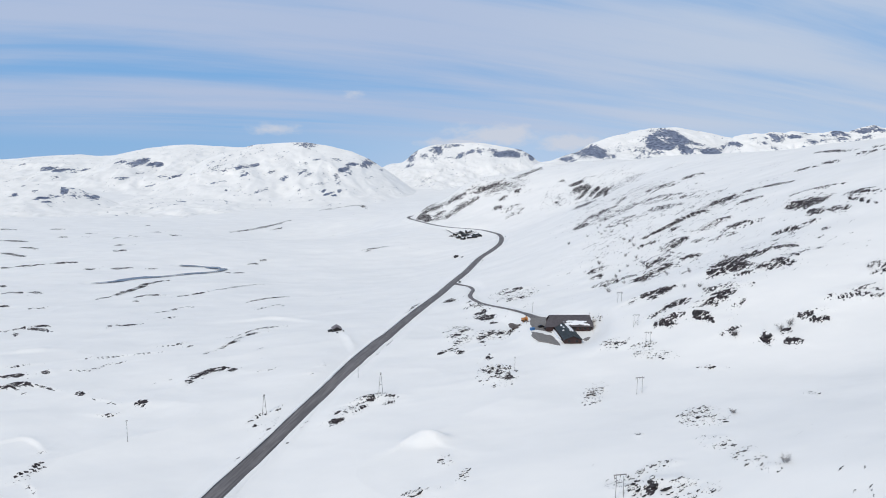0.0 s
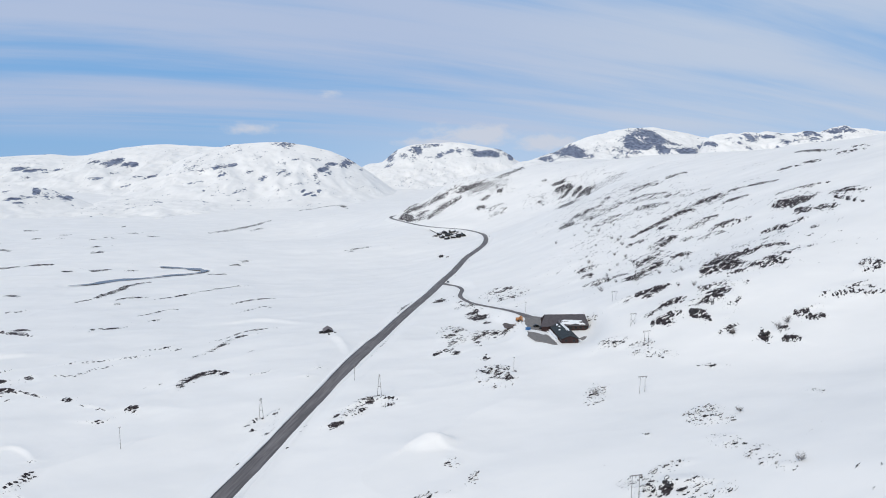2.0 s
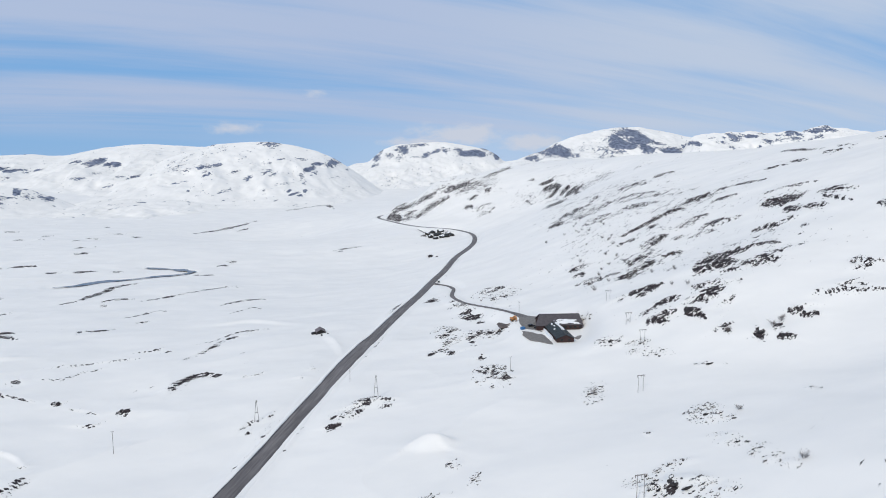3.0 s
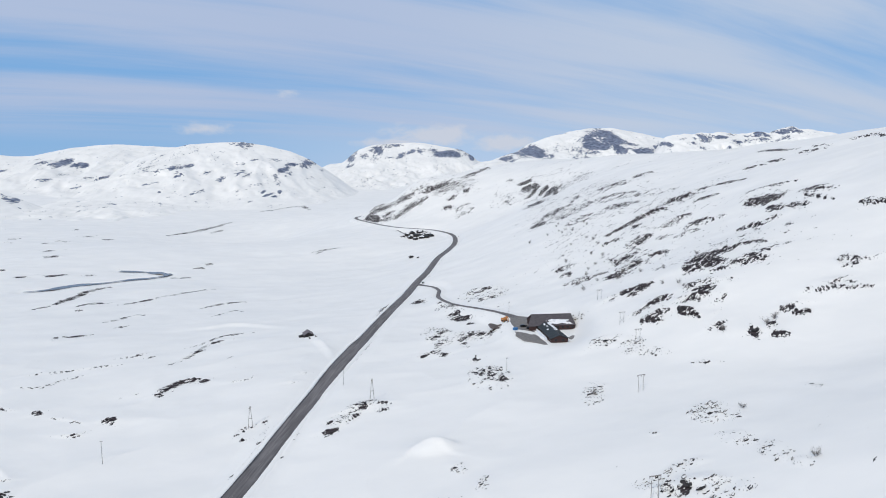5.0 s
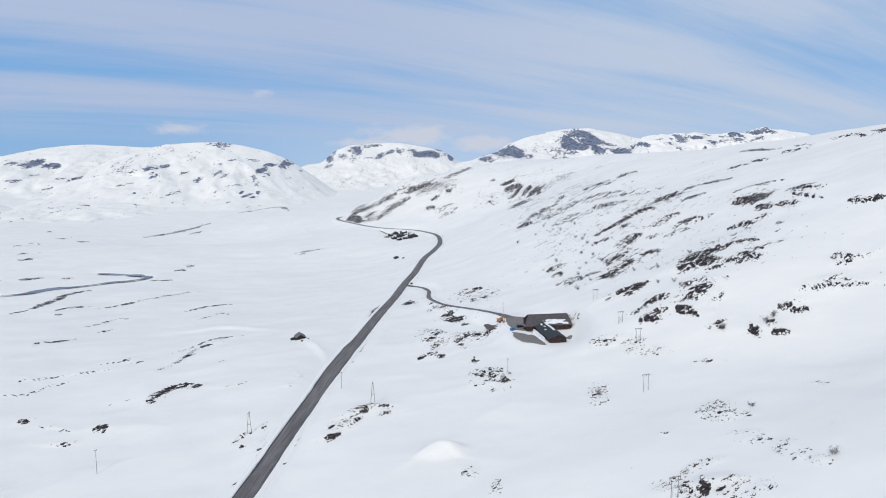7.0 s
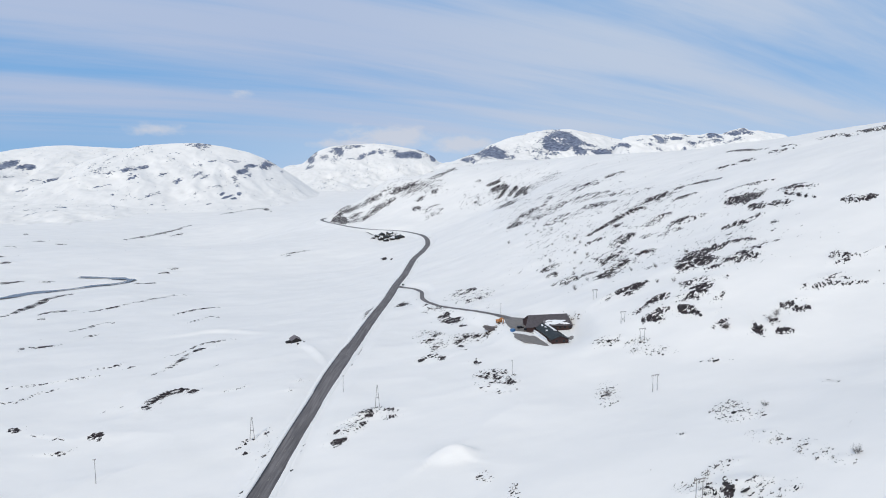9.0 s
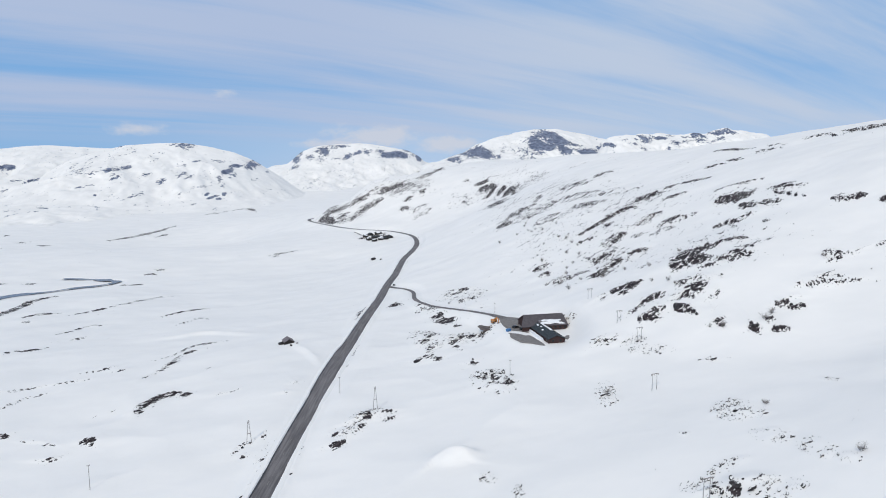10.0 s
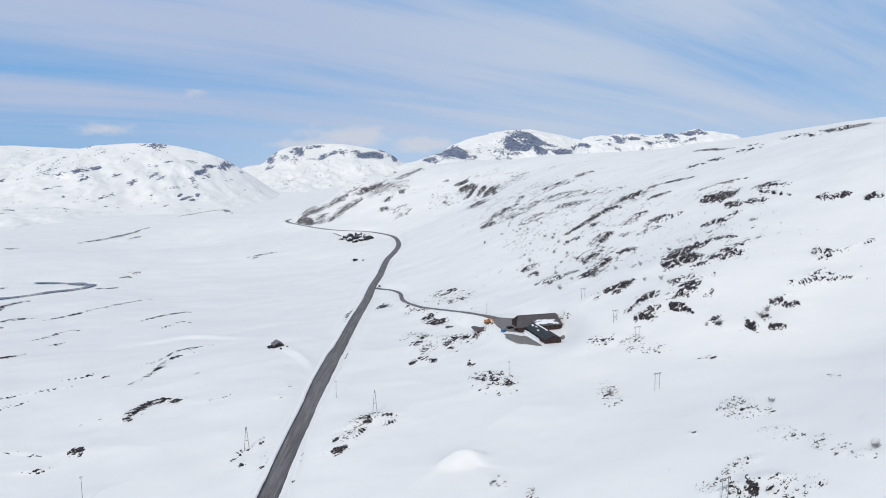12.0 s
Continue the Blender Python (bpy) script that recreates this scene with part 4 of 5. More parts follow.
mountain("mountain_peak", "snow-capped mountain with a dark bare rock cliff", [(568, 148), (643, 190), (738, 206), (833, 241), (908, 264), (1002, 321), (1133, 367), (1284, 405), (1397, 425), (1568, 437), (1702, 415), (1856, 386), (1972, 361), (2127, 317)],
         4300, 800, 100, PEAK_CRAGS_A + PEAK_CRAGS_B, 1.0, 3)
mountain("mountain_range", "snowy rugged mountain range with rock bands", [(1600, 100), (1660, 200), (1705, 310), (1741, 352), (1875, 364), (1976, 371), (2076, 379), (2212, 363), (2345, 384), (2413, 371), (2478, 398), (2561, 418), (2646, 402), (2885, 374), (3000, 250)],
         3800, 600, 120, RANGE_CRAGS_A + RANGE_CRAGS_B, 1.2, 13, 11)
mountain("mountain_table", "flat-topped snowy mountain with dark rock bands", [(-457, 143), (-375, 180), (-272, 193), (-219, 246), (-170, 286), (-89, 319), (74, 332), (277, 338), (441, 311), (563, 295), (646, 251), (688, 207), (893, 188), (1139, 169)],
         4600, 1500, -10, TABLE_CRAGS_A + TABLE_CRAGS_AND_SHADE, 2.0, 23)
mountain("mountain_plateau", "broad snow-covered mountain plateau with a rock band", [(-2900, 190), (-2772, 186), (-2594, 201), (-2380, 216), (-2274, 224), (-2168, 211), (-2062, 215), (-1954, 240), (-1847, 262), (-1705, 280), (-1563, 288), (-1422, 278), (-1281, 272), (-1104, 270)],
         4000, 1300, -20, PLATEAU_CRAGS_A + PLATEAU_CRAGS_B, 1.2, 33, 4.0, 0.11, 0.2)
mountain("mountain_dome", "rounded snowy mountain with scattered rock outcrops", [(-1405, 132), (-1278, 195), (-1121, 245), (-1028, 267), (-873, 280), (-733, 284), (-625, 266), (-502, 239), (-409, 200), (-316, 142), (-254, 102), (-161, 32), (-70, -5), (60, -22), (200, -40)],
         3500, 1000, -30, DOME_CRAGS_A + DOME_CRAGS_B + DOME_CRAGS_C, 1.3, 43, 2.6, 0.11, 0.24)
mountain("hill_ridge", "low snowy hill ridge with dark rocks", [(-2271, 60), (-2071, 84), (-1871, 94), (-1738, 86), (-1606, 73), (-1496, 61), (-1408, 44), (-1343, 17), (-1277, -9), (-1180, -30), (-1050, -48)],
         2500, 800, -60, HILL_RIDGE_CRAGS_A, 1.9, 53, 4, 0.09, 0.2)
mountain("hill_dome", "low rounded snowy hill", [(-1700, -60), (-1500, -40), (-1398, -20), (-1258, 5), (-1141, 12), (-1025, 13), (-909, 6), (-820, -6), (-720, -18), (-620, -30), (-500, -48), (-400, -60)],
         2600, 800, -64, HILL_DOME_CRAGS_A, 1.9, 63, 5, 0.14, 0.17)


def ribbon(name, line, level, half, mat, label, category, lift=0.0, ragged=0.0, bay=lambda line: 0.0):
    """A strip of paving along a line, with a rounded crown, ragged edges and sides that go down into the snow."""
    along = np.gradient(line, axis=0)
    along /= np.hypot(*along.T)[:, None]
    side = np.stack([along[:, 1], -along[:, 0]], 1)
    rows = []
    for f, drop in ((-1.02, -0.6), (-1.0, 0.0), (-0.5, 0.05), (0.0, 0.08), (0.5, 0.05), (1.0, 0.0), (1.02, -0.6)):
        edge = half * f - (bay(line) if f < -0.6 else 0) + (np.sign(f) * ragged * rough(line[:, 0] * 1.0 + f * 40, line[:, 1], 12, 3, 4) if abs(f) > 0.6 else 0)
        xy = line + side * np.broadcast_to(edge, len(line))[:, None]
        rows.append(np.c_[xy, level + drop + lift])
    verts = np.stack(rows, 1).reshape(-1, 3)
    ob = new(name, mesh_of(name, verts, grid_faces(len(line), 7), mat))
    return tagged(ob, label, category, kind="structure")


ribbon("road", ROAD, WAYS[0][1], 3.8, ASPHALT, "grey worn asphalt road cleared of snow", "road", 0.0, 0.12, lambda line: 1.4 * ease(line[:, 1], 330, 375) * (1 - ease(line[:, 1], 415, 445)))
ribbon("driveway", DRIVE, WAYS[1][1], 1.8 + 3.2 * np.exp(-np.arange(len(DRIVE)) / 3.0) + 2.6 * np.exp(-np.arange(len(DRIVE))[::-1] / 5.0), ASPHALT, "narrow grey asphalt driveway cleared of snow", "driveway", 0.06, 0.3)
ribbon("track", TRACK, WAYS[2][1], 1.6, ASPHALT, "narrow cleared track to the farm", "track", 0.06, 0.3)


# ---- more materials ----
ROOF_DARK = plain("dark_green_roofing", (0.016, 0.022, 0.026), (0.040, 0.050, 0.056), 0.4, 0.6)
ROOF_BROWN = plain("brown_grey_roofing", (0.064, 0.057, 0.064), (0.108, 0.096, 0.106), 0.5, 0.75)
ROOF_GREY = plain("weathered_grey_roofing", (0.13, 0.115, 0.13), (0.23, 0.21, 0.225), 0.6, 0.8)
WALL_RED = plain("dark_red_boards", (0.024, 0.012, 0.012), (0.058, 0.026, 0.025), 0.8, 0.8)
WALL_DARK = plain("tarred_boards", (0.016, 0.015, 0.015), (0.042, 0.037, 0.035), 0.8, 0.8)
TARRED = plain("black_tarred_boards", (0.008, 0.007, 0.008), (0.022, 0.019, 0.02), 0.8, 0.85)
SNOW = plain("lying_snow", (0.80, 0.82, 0.86), (0.88, 0.89, 0.91), 0.3, 0.65, 0, 0.1)
WOOD = plain("weathered_pole_wood", (0.17, 0.16, 0.155), (0.31, 0.295, 0.285), 1.5, 0.85)
BARK = plain("birch_twigs", (0.10, 0.085, 0.08), (0.22, 0.20, 0.19), 2.0, 0.85)
STEEL = plain("galvanised_steel", (0.25, 0.25, 0.26), (0.42, 0.42, 0.43), 3.0, 0.45, 0.8)
CERAMIC = plain("brown_glazed_ceramic", (0.05, 0.025, 0.02), (0.09, 0.05, 0.04), 3.0, 0.3)
ORANGE = plain("orange_machine_paint", (0.40, 0.15, 0.035), (0.62, 0.27, 0.07), 1.0, 0.5)
BLUE = plain("blue_container_paint", (0.03, 0.12, 0.30), (0.06, 0.20, 0.42), 1.0, 0.5)
BLACK = plain("black_car_paint", (0.010, 0.010, 0.012), (0.022, 0.022, 0.026), 1.0, 0.25)
RUBBER = plain("black_rubber", (0.012, 0.012, 0.012), (0.03, 0.03, 0.03), 3.0, 0.9)
GLASS, _n, _s = material("dark_window_glass", 0.08)
_s.inputs["Base Color"].default_value = (0.02, 0.025, 0.03, 1)
WATER, _n, _s = material("dark_river_water", 0.22)
_n.feed(_s, "Base Color", _n.mix(_n.noise(_n.add("ShaderNodeNewGeometry", 0), 0.05), (0.05, 0.062, 0.085, 1), (0.15, 0.175, 0.22, 1)))
bump(_n, _s, _n.noise(_n.add("ShaderNodeNewGeometry", 0), 1.2), 0.3, 0.05)
PAINT = plain("worn_road_paint", (0.19, 0.18, 0.165), (0.34, 0.32, 0.29), 0.6, 0.8)
GRAVEL = plain("wet_gravel", (0.15, 0.142, 0.14), (0.25, 0.237, 0.232), 0.6, 0.9, 0, 0.05)
EARTH = plain("bare_brown_earth", (0.060, 0.050, 0.050), (0.150, 0.125, 0.122), 0.5, 0.9, 0, 0.08)


# ---- builders ----
def add_box(bm, m, x0, x1, y0, y1, z0, z1):
    """A box, laid into the bmesh at the pose m."""
    v = [bm.verts.new(m @ Vector(p)) for p in ((x0, y0, z0), (x1, y0, z0), (x1, y1, z0), (x0, y1, z0), (x0, y0, z1), (x1, y0, z1), (x1, y1, z1), (x0, y1, z1))]
    for f in ((3, 2, 1, 0), (4, 5, 6, 7), (0, 1, 5, 4), (1, 2, 6, 5), (2, 3, 7, 6), (3, 0, 4, 7)):
        bm.faces.new([v[i] for i in f])


def box(x0, x1, y0, y1, z0, z1, bevel=0.0):
    bm = bmesh.new()
    add_box(bm, Matrix(), x0, x1, y0, y1, z0, z1)
    if bevel:
        bmesh.ops.bevel(bm, geom=list(bm.edges), offset=bevel, segments=1, affect="EDGES")
    return bm


def prism(outline, depth, axis="y"):
    """An outline in x and z, drawn out along y by depth, from its middle."""
    bm = bmesh.new()
    front = [bm.verts.new((x, -depth / 2, z)) for x, z in outline]
    rear = [bm.verts.new((x, depth / 2, z)) for x, z in outline]
    bm.faces.new(front)
    bm.faces.new(rear[::-1])
    for i in range(len(outline)):
        j = (i + 1) % len(outline)
        bm.faces.new((front[j], front[i], rear[i], rear[j]))
    bmesh.ops.recalc_face_normals(bm, faces=list(bm.faces))
    if axis == "x":
        bmesh.ops.rotate(bm, verts=list(bm.verts), matrix=Matrix.Rotation(radians(90), 3, "Z"))
    return bm


def add_tube(bm, p, q, r0, r1, sides=6):
    p, q = Vector(p), Vector(q)
    turn = (q - p).to_track_quat("Z", "Y").to_matrix()
    ends = []
    for c, r in ((p, r0), (q, r1)):
        ends.append([bm.verts.new(c + turn @ Vector((r * math.cos(2 * math.pi * k / sides), r * math.sin(2 * math.pi * k / sides), 0))) for k in range(sides)])
    for k in range(sides):
        bm.faces.new((ends[0][k], ends[0][(k + 1) % sides], ends[1][(k + 1) % sides], ends[1][k]))
    bm.faces.new(ends[0][::-1])
    bm.faces.new(ends[1])


def tube(p, q, r0, r1=None, sides=8):
    bm = bmesh.new()
    add_tube(bm, p, q, r0, r0 if r1 is None else r1, sides)
    return bm


def part(name, bm, mat, parent=None, label="", at=None):
    """The bmesh as one mesh object, under its thing."""
    me = bpy.data.meshes.new(name)
    bm.to_mesh(me)
    bm.free()
    me.materials.append(mat)
    ob = new(name, me)
    if parent is not None:
        ob.parent = parent
    if at is not None:
        ob.matrix_basis = at
    return tagged(ob, label)


def thing(name, label, category, m, group=""):
    ob = new(name)
    ob.empty_display_size = 0.5
    ob.matrix_basis = m
    return tagged(ob, label, category, group)


def on_ground(x, y, turn=0.0, sink=0.0):
    return pose(x, y, height(x, y) - sink, 0, 0, turn)


# ---- the lodge and its yard ----
def slab_patch(cx, cy, rx, ry, seed, thick=0.22, turn=0.0):
    """A thin lump of lying snow with an uneven outline, in its own plane."""
    rng = random.Random(seed)
    bm = bmesh.new()
    n = 22
    outline = []
    for k in range(n):
        a = 2 * math.pi * k / n
        r = 1 + 0.32 * math.sin(2 * a + seed) + 0.18 * math.sin(5 * a + 2.1 * seed) + rng.uniform(-0.12, 0.12)
        u, v = rx * r * math.cos(a), ry * r * math.sin(a)
        c, s = math.cos(radians(turn)), math.sin(radians(turn))
        outline.append((cx + u * c - v * s, cy + u * s + v * c))
    low = [bm.verts.new((x, y, -0.02)) for x, y in outline]
    top = [bm.verts.new((cx + (x - cx) * 0.86, cy + (y - cy) * 0.86, thick)) for x, y in outline]
    mid = bm.verts.new((cx, cy, thick * 1.2))
    for k in range(n):
        j = (k + 1) % n
        bm.faces.new((low[k], low[j], top[j], top[k]))
        bm.faces.new((top[k], top[j], mid))
    return bm


def window_on(parent, m, w, h):
    """A window with a frame of four boards, a crossbar and a pane, facing -y of the pose m."""
    frame_bm = bmesh.new()
    for b in ((-w / 2 - 0.08, w / 2 + 0.08, -0.06, 0.04, h / 2, h / 2 + 0.1), (-w / 2 - 0.08, w / 2 + 0.08, -0.09, 0.04, -h / 2 - 0.1, -h / 2),
              (-w / 2 - 0.08, -w / 2, -0.06, 0.04, -h / 2, h / 2), (w / 2, w / 2 + 0.08, -0.06, 0.04, -h / 2, h / 2), (-0.03, 0.03, -0.05, 0.02, -h / 2, h / 2)):
        add_box(frame_bm, Matrix(), *b)
    win = part("window", frame_bm, WALL_DARK, parent, "dark-framed window", m)
    part("pane", box(-w / 2, w / 2, -0.02, 0.02, -h / 2, h / 2), GLASS, win)
    return win


def house(name, label, m, length, width, wall_h, rise, wall_mat, roof_mat, group="", windows=3, over=0.5, category="house", chimney=False, door=True):
    """A gabled house: length along y, ridge along y, foot of its middle at the pose m."""
    top = thing(name, label, category, m, group)
    half = width / 2
    part("wall", prism([(-half, -1.2), (half, -1.2), (half, wall_h), (0, wall_h + rise), (-half, wall_h)], length), wall_mat, top)
    pitch, slope = math.degrees(math.atan2(rise, half)), math.hypot(rise, half)
    for sign in (-1, 1):
        at = pose(0, 0, wall_h + rise + 0.10, 0, sign * pitch, 0)
        reach = slope + over
        roof = part("roof", box(min(0, sign * reach), max(0, sign * reach), -length / 2 - over, length / 2 + over, -0.10, 0.10, 0.03), roof_mat, top, "", at)
        seams = bmesh.new()
        for k in range(int(length / 1.2) + 1):
            y = -length / 2 + 1.2 * k
            add_box(seams, Matrix(), min(0.05, sign * (reach - 0.02)), max(-0.05, sign * (reach - 0.02)), y - 0.03, y + 0.03, 0.10, 0.15)
        part("seams", seams, roof_mat, roof)
        part("fascia", box(sign * reach - 0.03, sign * reach + 0.03, -length / 2 - over, length / 2 + over, -0.22, 0.06), wall_mat, roof)
    part("ridge_cap", box(-0.22, 0.22, -length / 2 - over, length / 2 + over, wall_h + rise + 0.12, wall_h + rise + 0.26, 0.05), roof_mat, top)
    for side, turn in ((-1, -90), (1, 90)):
        for k in range(windows):
            y = -length / 2 + length * (k + 0.5) / windows
            window_on(top, pose(side * (half + 0.02), y, wall_h * 0.58, 0, 0, turn), 1.3, 1.1)
    if windows:
        for x in ((-half * 0.45, half * 0.45) if width > 7 else (0.0,)):
            window_on(top, pose(x, -length / 2 - 0.02, wall_h * 0.6, 0, 0, 0), 1.2, 1.2)
    if door:
        d = part("door", box(-0.5, 0.5, -0.06, 0.06, 0, 2.05, 0.02), WALL_DARK, top, "", pose(-half - 0.03, length * 0.22, 0.05, 0, 0, -90))
        part("handle", tube((0.35, -0.06, 1.0), (0.35, -0.14, 1.0), 0.03), STEEL, d)
    if chimney:
        c = part("chimney", box(-0.45, 0.45, -0.45, 0.45, wall_h, wall_h + rise + 1.3, 0.04), ROOF_GREY, top, "", pose(0.6, length * 0.2, 0, 0, 0, 0))
        part("cap", box(-0.55, 0.55, -0.55, 0.55, wall_h + rise + 1.3, wall_h + rise + 1.42, 0.02), STEEL, c)
    return top


def roof_snow(top, width, wall_h, rise, sign, spots, label="patch of old snow"):
    """Old snow on one slope of a roof: along the slope, along the ridge, two radii and a seed for each."""
    half = width / 2
    pitch = math.degrees(math.atan2(rise, half))
    for down, y, rx, ry, seed in spots:
        part("snow_patch", slab_patch(sign * down, y, rx, ry, seed), SNOW, top, label, pose(0, 0, wall_h + rise + 0.26, 0, sign * pitch, 0))


LODGE = (75.4, 372.0, 0.5)
lodge = house("lodge", "large lodge with dark green roof and red boarded walls", pose(LODGE[0], LODGE[1], PAD_Z, 0, 0, LODGE[2]), 43.0, 9.8, 2.6, 1.9, WALL_RED, ROOF_DARK, windows=7, over=0.6, category="lodge", chimney=True)
roof_snow(lodge, 9.8, 2.6, 1.9, -1, ((1.6, 5.5, 0.5, 2.2, 1), (2.6, -5.5, 0.5, 1.2, 2), (1.2, 0.5, 0.4, 1.2, 3), (3.4, 11.5, 0.6, 2.4, 4), (2.0, 12.5, 0.5, 1.8, 15)))
roof_snow(lodge, 9.8, 2.6, 1.9, 1, ((2.6, 7.0, 2.0, 9.0, 5), (3.4, -2.0, 0.9, 4.5, 6), (1.2, -8.0, 0.5, 1.3, 7)))
part("snow_bank", slab_patch(-5.9, -4.0, 0.55, 15.0, 8, 1.3), SNOW, lodge, "bank of snow slid off the roof")
annex = house("lodge_annex", "long annex with brown-grey roof and snow at its eaves", pose(81.0, 389.0, PAD_Z, 0, 0, 92.0), 25.0, 19.0, 3.0, 4.8, WALL_RED, ROOF_BROWN, windows=8, over=0.5, category="lodge", door=False)
roof_snow(annex, 19.0, 3.0, 4.8, -1, ((7.6, -3.5, 1.7, 5.5, 9), (8.6, 3.0, 1.3, 3.0, 10), (6.2, -1.0, 1.0, 3.6, 11), (9.0, -8.0, 1.2, 2.5, 12)), "ragged snow left on the lower roof")


def slanted_bay(top, length, width, wall_h, rise, over, out, wall_mat, roof_mat):
    """The end of a house splayed outwards under the lower roof: a wedge of wall and the roof's tapering tail."""
    low, end = -width / 2 - over, length / 2 + over
    drop = wall_h - rise * over / (width / 2)
    for name, inset, floor, lift, mat in (("bay_wall", 0.3, -1.2, -0.12, wall_mat), ("bay_roof", 0.0, None, 0.16, roof_mat)):
        bm = bmesh.new()
        plan = [(-inset, end - over - 0.1, wall_h + rise), (low + inset, end - over - 0.1, drop), (low + inset, end + out - 3 * inset, drop)]
        up = [bm.verts.new((x, y, z + lift)) for x, y, z in plan]
        down = [bm.verts.new((x, y, z - 0.08 if floor is None else floor)) for x, y, z in plan]
        bm.faces.new(up)
        bm.faces.new(down[::-1])
        for k in range(3):
            bm.faces.new((up[k], down[k], down[(k + 1) % 3], up[(k + 1) % 3]))
        bmesh.ops.recalc_face_normals(bm, faces=list(bm.faces))
        part(name, bm, mat, top)


slanted_bay(annex, 25.0, 19.0, 3.0, 4.8, 0.5, 4.6, WALL_RED, ROOF_BROWN)


def flat_piece(name, outline, z, mat, label, category):
    bm = bmesh.new()
    c = np.mean(outline, axis=0)
    pts = smooth_line(list(outline) + [outline[0]], 1.2)
    pts = [(x + 0.5 * float(rough(x, y, 5, 3, 2)), y + 0.5 * float(rough(x, y, 5, 3, 6))) for x, y in pts]
    up = [bm.verts.new((x, y, z)) for x, y in pts]
    low = [bm.verts.new((c[0] + (x - c[0]) * 1.03, c[1] + (y - c[1]) * 1.03, z - 0.6)) for x, y in pts]
    mid = bm.verts.new((*c, z + 0.05))
    for k in range(len(pts)):
        j = (k + 1) % len(pts)
        bm.faces.new((up[k], up[j], mid))
        bm.faces.new((low[k], low[j], up[j], up[k]))
    bmesh.ops.recalc_face_normals(bm, faces=list(bm.faces))
    return tagged(part(name, bm, mat), label, category, kind="structure")


flat_piece("yard", [(62.3, 425.4), (66.9, 419.1), (72.3, 415.6), (75.7, 413.2), (70.6, 398.2), (67.8, 381.5), (67.2, 374.6), (65.1, 379.3), (60.0, 381.9), (58.3, 386.0), (57.8, 397.0), (60.0, 410.1)], PAD_Z + 0.08, GRAVEL, "grey gravel yard cleared of snow", "yard")
flat_piece("parking_apron", [(55.8, 378.2), (60.0, 374.9), (64.3, 370.3), (66.6, 368.9), (67.8, 348.9), (67.7, 346.9), (64.4, 348.8), (61.2, 353.6), (56.8, 358.7), (55.1, 367.1)], PAD_Z + 0.10, GRAVEL, "grey gravel parking apron cleared of snow", "parking")
flat_piece("grey_patch", [(84.0, 361), (87.6, 366), (91.5, 363.5), (91.0, 357), (88.0, 353.5), (84.5, 356)], PAD_Z + 0.12, GRAVEL, "small grey patch beside the lodge", "yard")


flat_piece("earth_bank", [(94.2, 396), (97.5, 394), (101.0, 389), (103.5, 385.5), (99.0, 385), (97.5, 381.5), (94.4, 380)], PAD_Z + 0.12, EARTH, "bare brown earth thawed beside the annex", "earth")


def car(name, label, m, paint, group):
    top = thing(name, label, "car", m, group)
    body = part("body", prism([(-2.2, 0.35), (2.2, 0.35), (2.25, 0.75), (1.3, 0.95), (-2.2, 0.98)], 1.75, "y"), paint, top)
    cabin = part("cabin", prism([(-2.0, 0.96), (1.1, 0.96), (0.4, 1.48), (-1.7, 1.5)], 1.55, "y"), GLASS, top, "dark glazed cabin")
    part("roof_panel", box(-1.65, 0.38, -0.74, 0.74, 1.48, 1.54, 0.02), paint, cabin)
    for x in (-1.35, 1.4):
        for y in (-0.82, 0.82):
            wheel = part("wheel", tube((x, y - 0.1, 0.33), (x, y + 0.1, 0.33), 0.33, None, 14), RUBBER, top)
            part("rim", tube((x, y - 0.12, 0.33), (x, y + 0.12, 0.33), 0.19, None, 10), STEEL, wheel)
    for y in (-0.6, 0.6):
        part("headlight", box(2.18, 2.27, y - 0.18, y + 0.18, 0.62, 0.75), GLASS, body)
    return top


car("car", "black car parked on the gravel yard", pose(66.4, 383.5, PAD_Z + 0.10, 0, 0, 30), BLACK, "parked cars")
car("car", "black car parked on the gravel yard", pose(63.6, 388.5, PAD_Z + 0.10, 0, 0, 12), BLACK, "parked cars")
car("car", "dark car stopped at the road junction", pose(20.6, 676.0, float(np.interp(676.0, ROAD[:, 1], WAYS[0][1])) + 0.10, 0, 0, 70), BLACK, "parked cars")


